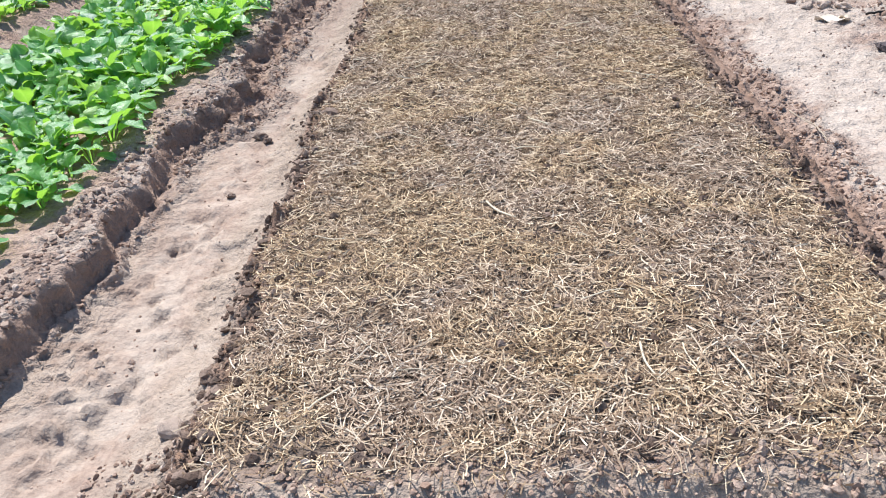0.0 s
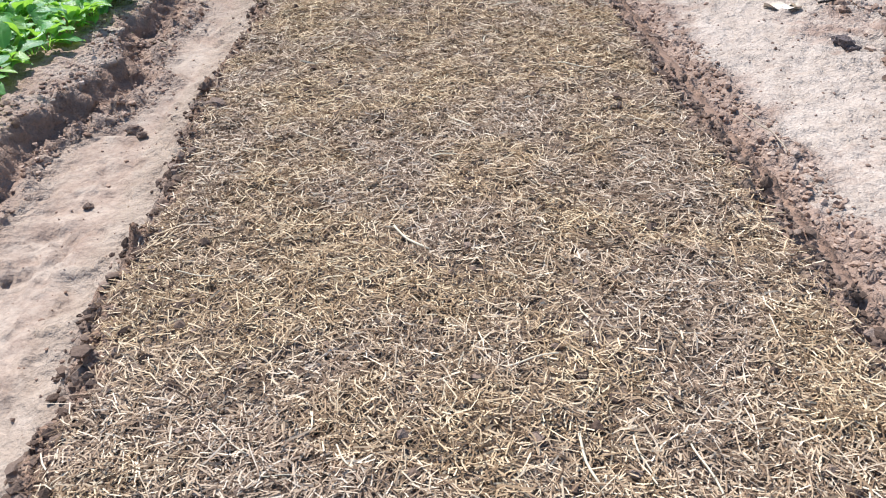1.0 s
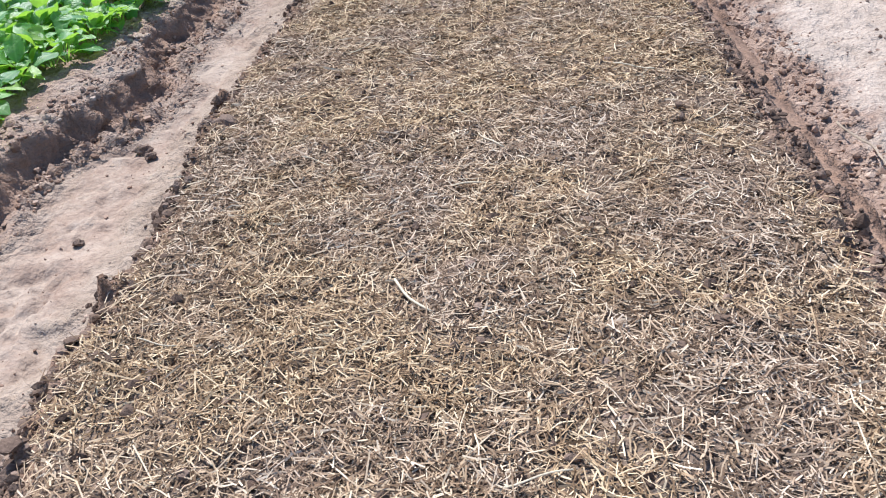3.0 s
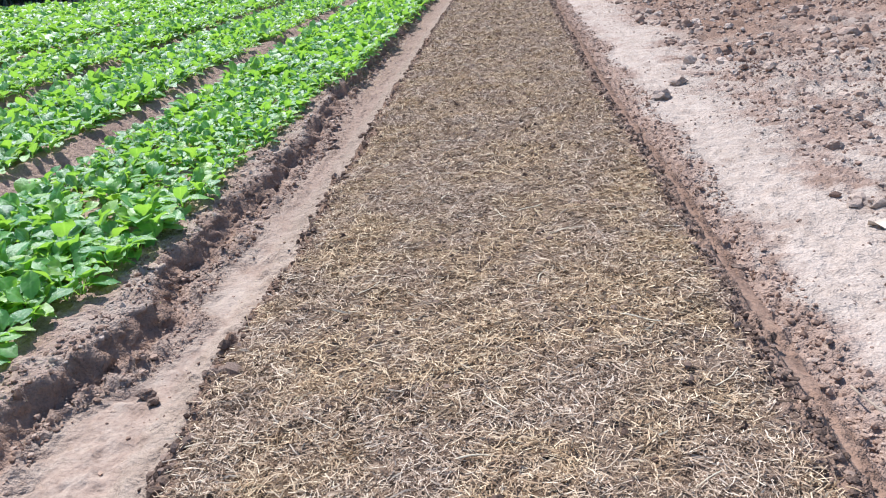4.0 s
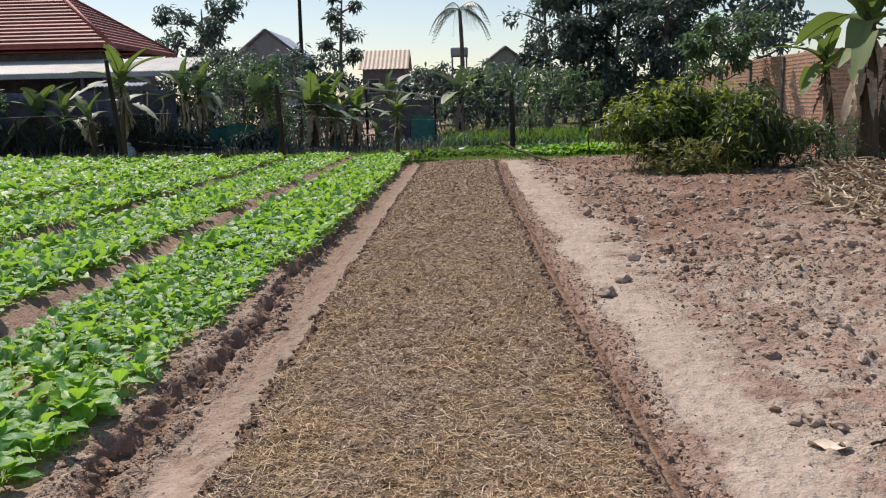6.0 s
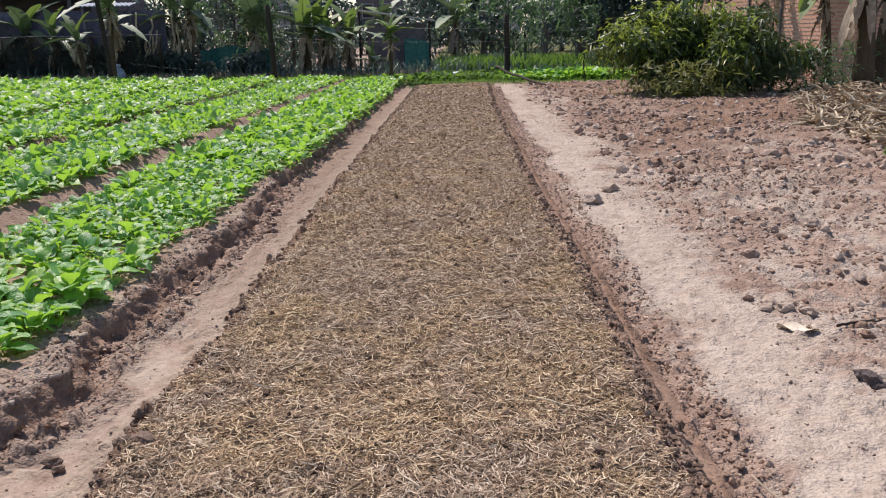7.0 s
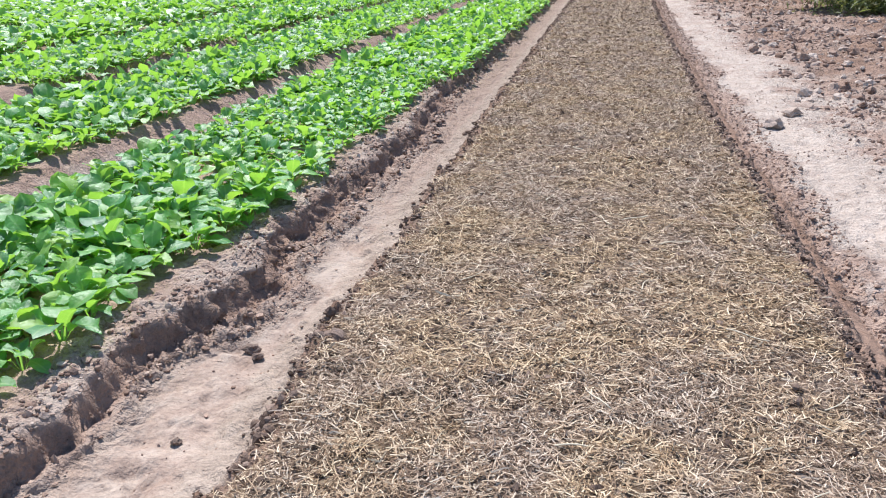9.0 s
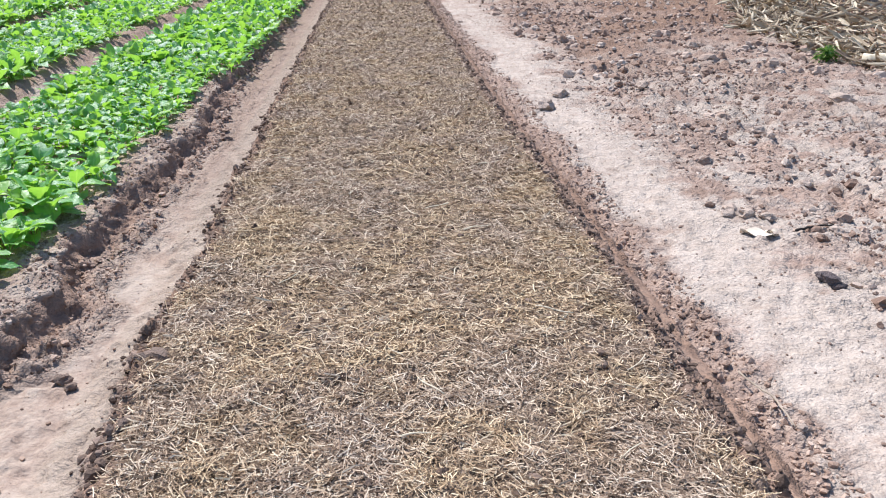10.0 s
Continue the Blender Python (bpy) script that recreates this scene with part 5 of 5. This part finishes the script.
        bush(x, (38.5 if x < -0.5 else 48.0) + 3.5 * math.sin(k * 2.3), 1.5 if x < -0.5 else 1.9, (1.5 if x < -0.5 else 2.1) + 0.7 * math.sin(k * 1.7) ** 2, 20 + k)
    for k in range(15):
        x = -34 + 5.2 * k
        tree(x, 66 + 5 * math.sin(k * 2.1), 3.5 + 0.5 * math.sin(k * 1.3), 0.2, 2.8, 900, 0.55, 80 + k, "distant dark green tree on the skyline", DARKLEAF, 0.1, 36, 8)


plants_behind()


def palm(x, y, height):
    rng = np.random.RandomState(9)
    ob = thing("palm_tree", (x, y, gz(x, y) - 0.1), "tall thin palm with drooping feathery fronds", "palm tree")
    k = np.linspace(0, 1, 12)
    path = np.stack([0.15 * np.sin(k * 3), 0 * k, height * k], -1)
    part("trunk", Shape().tube(path, 0.17 - 0.05 * k, 9, 0.06, rng), BARK, ob)
    for j in range(14):
        u = np.linspace(0, 1, 18)
        rise = rng.uniform(-0.15, 0.9)
        rach = np.stack([2.6 * u * (1 - 0.3 * u), 0 * u, 2.6 * (rise * u - (0.75 + 0.5 * rise) * u * u)], -1)
        s = Shape().tube(rach, 0.025 * (1.1 - u), 5)
        for q, p in enumerate(rach[3:]):
            for sd in (-1, 1):
                ln = 0.55 * math.sin(math.pi * (0.2 + 0.75 * (q + 3) / 18))
                tip = p + np.array([0.18, sd * ln * 0.75, -ln * 0.6])
                w = np.array([0.035, 0, 0])
                s.grid(np.array([[p - w, p + w], [(p + tip) / 2 - w + (0, 0, 0.05), (p + tip) / 2 + w + (0, 0, 0.05)], [tip - w * 0.1, tip + w * 0.1]]))
        part("frond", s, DARKLEAF, ob).matrix_basis = pose(path[-1][0], 0, height - 0.05, 0, 0, j * 137.5)


palm(0.1, 55.0, 7.6)


# ---- houses and sheds ----
def hip_roof(x0, x1, y0, y1, z, rise, courses, ob):
    """A hipped roof: each course of tiles on each slope is a stepped strip."""
    half = min(x1 - x0, y1 - y0) / 2
    for side in range(4):
        for c in range(courses):
            s = Shape()
            a, b = c / courses, (c + 1.12) / courses
            ia, ib = half * a, half * min(b, 1.0)
            za, zb = z + rise * a + 0.10, z + rise * min(b, 1.0) + 0.012
            ra = [(x0 + ia, y0 + ia), (x1 - ia, y0 + ia), (x1 - ia, y1 - ia), (x0 + ia, y1 - ia)]
            rb = [(x0 + ib, y0 + ib), (x1 - ib, y0 + ib), (x1 - ib, y1 - ib), (x0 + ib, y1 - ib)]
            p, q = ra[side], ra[(side + 1) % 4]
            r, t = rb[side], rb[(side + 1) % 4]
            s.grid(np.array([[(*p, za - 0.10), (*q, za - 0.10)], [(*p, za), (*q, za)], [(*r, zb), (*t, zb)]]))
            part("tile_course", s, ROOFTILE, ob, smooth=False)
    fascia = Shape()
    fascia.box((x0, y0 - 0.02, z - 0.11), (x1, y0 + 0.04, z - 0.005)).box((x1 - 0.04, y0 + 0.045, z - 0.11), (x1 + 0.02, y1, z - 0.005))
    part("fascia", fascia, ROOFTILE, ob, "red eaves board", False)
    for e in ((x0, y0), (x1, y0), (x1, y1), (x0, y1)):
        i = np.array([(x0 + half if e[0] == x0 else x1 - half), (y0 + half if e[1] == y0 else y1 - half), z + rise + 0.06])
        part("hip_cap", Shape().tube([(e[0], e[1], z + 0.06), tuple((np.array([e[0], e[1], z + 0.06]) + i) / 2), tuple(i)], 0.09, 6), ROOFTILE, ob)


def corrugated(x0, x1, y0, y1, za, zb, pitch=0.16, thick=0.03):
    """A corrugated sheet that falls from zb at y1 to za at y0."""
    xs = np.arange(x0, x1 + 1e-6, pitch / 4)
    w = 0.018 * np.cos(xs * 2 * np.pi / pitch)
    rows = [np.stack([xs, 0 * xs + yy, zz + w + t], -1) for yy, zz, t in ((y0, za, -thick), (y0, za, 0), ((y0 + y1) / 2, (za + zb) / 2, 0), (y1, zb, 0), (y1, zb, -thick), (y0, za, -thick))]
    return Shape().grid(np.array(rows))


def house_red():
    ob = thing("house", (0, 0, 0), "low house with a red tiled hip roof and pale awning", "house")
    hip_roof(-25.5, -13.4, 33.4, 41.0, 4.15, 2.6, 16, ob)
    for lo, hi in (((-24.6, 34.6, 0), (-14.3, 34.8, 3.95)), ((-14.5, 34.805, 0), (-14.3, 40.2, 3.95)), ((-24.6, 40.205, 0), (-14.3, 40.4, 3.95)), ((-24.8, 34.6, 0), (-24.605, 40.4, 3.95))):
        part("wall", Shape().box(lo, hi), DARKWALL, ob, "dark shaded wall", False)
    aw = part("awning", corrugated(-25.0, -9.7, 31.0, 33.9, 3.0, 3.62), TIN, ob, "pale corrugated awning", False)
    part("gutter", Shape().box((-25.0, 30.9, 2.80), (-9.7, 30.98, 2.97)), GREYWALL, aw, "grey gutter board", False)
    for x in (-24, -20.5, -17, -13.6, -10.0):
        part("awning_post", Shape().tube([(x, 31.2, 0), (x, 31.2, 1.5), (x, 31.2, 2.86)], 0.07, 8), DARKWALL, ob)
    w = np.linspace(0, np.pi, 12)
    part("arch", Shape().tube(np.stack([-12.6 + 0.62 * np.cos(w), 0 * w + 31.6, 1.5 + 0.62 * np.sin(w)], -1), 0.045, 6), GREYWALL, ob, "grey rounded arch")
    low = thing("lean_to", (0, 0, 0), "dark open lean-to with a low pale sheet roof", "shed")
    part("roof", corrugated(-12.7, -10.9, 29.9, 30.7, 2.46, 2.58), BLUETIN, low, "", False)
    for x in (-12.6, -11.0):
        part("post", Shape().tube([(x, 30.0, 0), (x, 30.0, 1.2), (x, 30.0, 2.44)], 0.05, 7), DARKWALL, low)
    # sheet added across the opening to carry the shade under the awning
    part("back_wall", Shape().box((-25, 30.2, 0), (-9.9, 30.3, 2.3)), SHADESHEET, low, "dark sheet standing in for the shade under the awning", False)
    net = thing("mesh_fence", (0, 0, 0), "dark wire mesh fence along the field edge", "fence")
    x = np.linspace(-25, -9.6, 90)
    top = 1.45 + 0.02 * np.sin(x * 1.7)
    mesh = Shape()
    for k in range(170):
        a = -25 + k * 0.09
        for lean in (-0.7, 0.7):
            b = min(max(a + lean, -25.0), -9.6)
            mesh.tube([(a, 28.9, 0.03), ((a + b) / 2, 28.9, 0.75), (b, 28.9, 1.45)], 0.006, 4)
    part("net", mesh, POSTWOOD, net, "black wire mesh")
    part("top_rail", Shape().tube(np.stack([x, 0 * x + 28.9, top], -1), 0.02, 6), DARKWALL, net)
    for xx in (-24, -21, -18, -15, -12, -9.7):
        part("stake", Shape().tube([(xx, 28.98, 0), (xx, 28.98, 0.7), (xx, 28.98, 1.4)], 0.035, 6), POSTWOOD, net)


house_red()


def net_fence(x0, x1, y, h, label):
    ob = thing("net_fence", (0, 0, 0), label, "fence")
    x = np.linspace(x0, x1, 40)
    part("net", Shape().grid(np.array([np.stack([x, y + 0.05 * np.sin(x * 7) + 0 * x, 0.15 + (h - 0.15 + 0.08 * np.sin(x * 3)) * k], -1) for k in (0, 0.35, 0.7, 1.0)])), NETTING, ob)
    for xx in (x0, (x0 + x1) / 2, x1):
        part("stake", Shape().tube([(xx, y + 0.07, 0), (xx, y + 0.07, h / 2), (xx, y + 0.07, h + 0.1)], 0.03, 6), POSTWOOD, ob)


net_fence(-9.0, -6.5, 31.0, 1.0, "teal green netting fence behind the greens")
net_fence(-1.75, -0.85, 31.8, 1.15, "teal green net bundled against the shed")


def gable_house(x0, x1, y0, y1, eave, ridge, roofmat, wallmat, label, stilts=0.0, along_x=True):
    ob = thing("house", (0, 0, 0), label, "house")
    base = stilts
    part("wall", Shape().box((x0 + 0.3, y0 + 0.3, base), (x1 - 0.3, y1 - 0.3, eave)), wallmat, ob, "", False)
    if stilts:
        for x in (x0 + 0.5, x1 - 0.5):
            for y in (y0 + 0.5, y1 - 0.5):
                part("stilt", Shape().tube([(x, y, 0), (x, y, base / 2), (x, y, base)], 0.1, 7), POSTWOOD, ob)
    if along_x:
        ym = (y0 + y1) / 2
        part("roof_front", corrugated(x0, x1, y0, ym, eave, ridge, 0.3), roofmat, ob, "", False)
        back = corrugated(x0, x1, 0, ym - y0, eave, ridge, 0.3)
        back.v = [v * np.array([1, -1, 1]) + np.array([0, y1, 0]) for v in back.v]
        part("roof_back", back, roofmat, ob, "", False)
        for x in (x0 + 0.3, x1 - 0.3):
            part("gable", Shape().grid(np.array([[(x, y0 + 0.3, eave), (x, ym, eave), (x, y1 - 0.3, eave)], [(x, ym - 0.1, ridge - 0.1), (x, ym, ridge - 0.08), (x, ym + 0.1, ridge - 0.1)]])), wallmat, ob, "", False)
    else:
        xm = (x0 + x1) / 2
        for sgn, xe in ((1, x0), (-1, x1)):
            sh = Shape().grid(np.array([[(xe, y0, eave), (xe, y1, eave)], [(xm, y0, ridge), (xm, y1, ridge)], [(xm, y0, ridge - 0.1), (xm, y1, ridge - 0.1)], [(xe, y0, eave - 0.1), (xe, y1, eave - 0.1)], [(xe, y0, eave), (xe, y1, eave)]]))
            part("roof_slope", sh, roofmat, ob, "", False)
            part("barge_board", Shape().tube([(xe, y0 - 0.04, eave - 0.05), ((xe + xm) / 2, y0 - 0.04, (eave + ridge) / 2 - 0.05), (xm, y0 - 0.04, ridge - 0.05)], 0.09, 4), DARKWALL, ob, "", False)
        part("gable", Shape().grid(np.array([[(x0 + 0.3, y0 + 0.25, eave), (xm, y0 + 0.25, eave), (x1 - 0.3, y0 + 0.25, eave)], [(xm - 0.1, y0 + 0.25, ridge - 0.2), (xm, y0 + 0.25, ridge - 0.15), (xm + 0.1, y0 + 0.25, ridge - 0.2)]])), wallmat, ob, "", False)
    for wx in (0.3, 0.65):
        xx = x0 + (x1 - x0) * wx
        win = part("window", Shape().box((xx - 0.42, y0 + 0.24, base + 0.8), (xx + 0.42, y0 + 0.295, base + 1.8)), GREYWALL, ob, "", False)
        part("pane", Shape().box((xx - 0.34, y0 + 0.215, base + 0.88), (xx + 0.34, y0 + 0.236, base + 1.72)), GLASS, win, "dark glass", False)
    return ob


gable_house(-14.3, -10.2, 54.5, 62, 5.0, 6.6, BLUETIN, GREYWALL, "grey house with a blue-grey sheet gable roof", 1.8, False)
gable_house(-7.0, -3.45, 59, 63.5, 4.15, 5.55, RUSTTIN, DARKWALL, "dark timber stilt house with a tan sheet roof", 1.7, True)
gable_house(1.6, 4.8, 59, 64, 4.3, 5.5, RUSTTIN, GREYWALL, "grey house with a brown gable roof among trees", 1.7, False)


def small_shed():
    ob = thing("shed", (0, 0, 0), "small dark shed with a thin tilted pale roof", "shed")
    k = Shape()
    m = pose(-2.15, 33.3, 2.09, 0, 8.1, 0)
    k.box((-1.5, -0.9, -0.02), (1.5, 0.9, 0.02), m)
    part("roof", k, TIN, ob, "", False)
    part("wall", Shape().box((-3.2, 32.9, 0), (-1.05, 34.0, 1.78)), DARKWALL, ob, "", False)
    for x in (-3.45, -0.85):
        part("post", Shape().tube([(x, 32.6, 0), (x, 32.6, 0.9), (x, 32.6, 2.2 if x < -2 else 1.86)], 0.045, 7), POSTWOOD, ob)


small_shed()


def water_tower(x, y):
    ob = thing("water_tower", (x, y, 0), "small water tank on a tall slender frame", "water tower")
    for dx in (-0.5, 0.5):
        for dy in (-0.5, 0.5):
            part("leg", Shape().tube([(dx, dy, 0), (dx, dy, 2.5), (dx, dy, 5.2)], 0.06, 6), DARKWALL, ob)
    part("tank", Shape().box((-0.6, -0.6, 4.95), (0.6, 0.6, 5.5), None, 0.06), GREYWALL, ob, "", False)
    for z in (4.0, 4.9):
        part("brace", Shape().box((-0.6, -0.56, z - 0.05), (0.6, -0.5, z + 0.03)), DARKWALL, ob, "", False)


water_tower(0.05, 60.0)


def utility_pole(x, y, h):
    ob = thing("utility_pole", (x, y, 0), "thin dark utility pole rising over the garden", "pole")
    part("pole", Shape().tube([(0, 0, 0), (0.02, 0, h / 2), (0.05, 0, h)], [0.13, 0.11, 0.085], 8), POSTWOOD, ob)
    part("crossarm", Shape().box((-0.7, -0.06, h - 0.5), (0.75, 0.06, h - 0.38)), POSTWOOD, ob, "", False)


utility_pole(-8.2, 45.0, 8.0)


def bucket(x, y):
    ob = thing("bucket", (x, y, gz(x, y)), "small white plastic bucket lying in the grass", "bucket")
    k = np.linspace(0, 1, 6)
    part("shell", Shape().tube(np.stack([0.2 * k - 0.1, 0 * k, 0.11 + 0 * k], -1), 0.09 + 0.025 * k, 14), WHITEPLASTIC, ob)
    w = np.linspace(0, np.pi, 9)
    part("handle", Shape().tube(np.stack([0.1 + 0.09 * np.sin(w), 0.11 * np.cos(w), 0.11 + 0.02 * np.sin(w)], -1), 0.006, 5), WIRE, ob)


bucket(0.15, 25.4)


def sack(x, y):
    """A slumped woven sack with a tied neck."""
    rng = np.random.RandomState(4)
    ob = thing("sack", (x, y, gz(x, y)), "slumped pale blue woven sack by the leaning post", "sack")
    k = np.linspace(0, 1, 9)
    r = np.interp(k, [0, 0.15, 0.45, 0.75, 0.86, 1.0], [0.20, 0.27, 0.26, 0.15, 0.06, 0.11])
    part("bag", Shape().tube(np.stack([0.12 * k, 0.03 * np.sin(k * 4), 0.5 * k], -1), r, 12, 0.14, rng), SACKING, ob)
    w = np.linspace(0, 2 * np.pi, 12)
    part("tie", Shape().tube(np.stack([0.103 + 0.068 * np.cos(w), -0.01 + 0.068 * np.sin(w), 0.43 + 0 * w], -1), 0.008, 5), POSTWOOD, ob)


sack(-10.75, 27.6)


# ---- dry stalks heaped by the banana stems ----
def heap_edge(y):
    return np.interp(y, [8.4, 9.2, 12.0, 14.0, 17.6], [5.15, 4.95, 4.95, 5.8, 6.9])


def stalk_heap():
    rng = np.random.RandomState(17)
    meshes, raw = [], []
    for k in range(8):
        u = np.linspace(-0.5, 0.5, 7)
        if k < 3:
            sh = Shape().tube(np.stack([u, 0.09 * np.sin(u * 4 + k), 0.05 * np.cos(u * 5 + k)], -1), 0.034 * np.array([0.6, 1, 1, 0.9, 0.9, 0.8, 0.5]), 6, 0.25, rng)
        else:
            p, _ = leaf_sheet(5, 2, 1.0, 0.03 + 0.010 * (k - 3), 0.15 * (k - 4), 0.5, 0.5, rng, ([0, 0.1, 0.5, 0.9, 1.0], [0.5, 0.9, 1.0, 0.8, 0.3]))
            sh = Shape().grid(np.concatenate([p, p[::-1] + np.array([0, 0, 0.012])]) - np.array([0.5, 0, 0]))
        raw.append((np.concatenate(sh.v), np.concatenate(sh.f)))
        meshes.append(sh.mesh("dry_stalk" if k < 3 else "dry_leaf", LITTER, False))

    def spot(y, deep):
        x = heap_edge(y) + deep
        return x, gz(x, y) + 0.02 + 0.20 * float(smooth01(deep / 1.1)) * (0.4 + 0.6 * rng.rand())
    for k in range(298):
        y = 8.5 + 6.0 * rng.rand() ** 1.3
        x, z = spot(y, rng.exponential(0.45) - 0.12)
        ln = rng.uniform(0.14, 0.42) if k % 9 else rng.uniform(0.5, 0.9)
        ob = new("dry_stalk" if k % 8 < 3 else "dry_leaf", meshes[k % 8])
        ob.matrix_basis = pose(x, y, z, rng.uniform(-50, 50), rng.normal(0, 16), rng.uniform(0, 360)) @ Matrix.Diagonal((ln, 0.3 if ln > 0.45 else ln, 0.3 if ln > 0.45 else ln, 1))
        tagged(ob, "dry brown banana stalk in a heap of litter" if k % 8 < 3 else "curled pale dry banana leaf in the litter", "stalk" if k % 8 < 3 else "dry leaf", "dry stalks heaped by the banana plants")
    # the rest of the heap, too much to count
    rest = Shape()
    for k in range(1700):
        y = 8.4 + 9.4 * rng.rand()
        x, z = spot(y, rng.exponential(0.9) - 0.1)
        if x > 9.6:
            continue
        m = pose(x, y, z, rng.uniform(-60, 60), rng.normal(0, 18), rng.uniform(0, 360)) @ Matrix.Scale(rng.uniform(0.16, 0.6), 4)
        v, f = raw[rng.randint(8)]
        rest.add(v @ np.array(m.to_3x3()).T + np.array(m.translation), f)
    tagged(new("dry_litter", rest.mesh("dry_litter", LITTERS, False)), "heap of pale dry banana leaves and stalks", "litter", "", "stuff")
    stick(((4.92, 9.2, 0.05), (5.3, 8.95, 0.06), (5.8, 8.7, 0.05)), 0.05, "thick pale dry banana stem beside the litter", PALESTRAW)
    tuft = thing("weed_tuft", (4.66, 9.42, gz(4.66, 9.42)), "small bright green weed at the litter's edge", "weed")
    n = 130
    p = np.stack([rng.normal(0, 0.055, n), rng.normal(0, 0.05, n), rng.uniform(0.02, 0.15, n)], -1)
    v, f = leaf_cloud(p, np.full(n, 0.03), 2, 0.06, rng, 0.2, 0.35)
    part("leaves", mesh_of("leaves", v, f, GRASS, False), GRASS, tuft)


stalk_heap()


# ---- brick house; its bricks last ----
def brick_house():
    x0, y0, y1, x1, top = 9.0, 21.7, 33.0, 14.5, 2.7
    ob = thing("brick_house", (0, 0, 0), "unplastered red brick house with pale mortar joints", "house")
    core = Shape().box((x0 + 0.014, y0 + 0.014, 0), (x1, y1, top - 0.01))
    part("mortar", core, MORTAR, ob, "pale mortar bed", False)
    for y in (y0 + 2.6, y0 + 5.2, y0 + 8.0):
        part("pillar", Shape().box((x0 - 0.06, y - 0.05, 0), (x0 + 0.012, y + 0.05, top - 0.05)), DARKWALL, ob, "dark post against the wall", False)
    brick = Shape().box((-0.1, -0.012, -0.034), (0.1, 0.04, 0.034), None, 0.004).mesh("brick", BRICK, False)
    pitch, course = 0.215, 0.10
    rest, count = Shape(), 0
    for c in range(int(top / course)):
        z = 0.045 + c * course
        odd = (c % 2) * pitch / 2
        for k in range(int((x1 - x0) / pitch)):
            x = x0 + 0.104 + k * pitch + odd
            m = pose(x, y0, z)
            if x < x0 + 3.0 and z > 0.9 and count < 300:
                count += 1
                b = new("brick", brick)
                b.parent, b.matrix_basis = ob, m
            else:
                rest.box((-0.1, -0.012, -0.034), (0.1, 0.04, 0.034), m)
        if odd:
            rest.box((-0.045, -0.012, -0.034), (0.045, 0.04, 0.034), pose(x0, y0 + 0.05, z, 0, 0, -90))
        for k in range(int((y1 - y0) / pitch) - 1):
            rest.box((-0.1, -0.012, -0.034), (0.1, 0.04, 0.034), pose(x0, y0 + 0.106 + k * pitch + odd, z, 0, 0, -90))
    far = part("brickwork", rest, BRICK, ob, "courses of red brick", False)
    tagged(far, kind="stuff")


brick_house()


# ---- dry stems leaning by the dark lean-to ----
def leaning_stems():
    rng = np.random.RandomState(33)
    for k in range(13):
        x, y, h = rng.uniform(-10.7, -9.2), rng.uniform(29.45, 29.75), rng.uniform(1.0, 2.3)
        a, b = rng.normal(0, 0.12), rng.uniform(0, 0.15)
        stick([(x, y, gz(x, y) - 0.02), (x + 0.5 * a, y + 0.5 * b, h * 0.5), (x + a, y + b, h)], rng.uniform(0.025, 0.05), "pale dry banana stem leaning by the dark shed", LITTER)


leaning_stems()
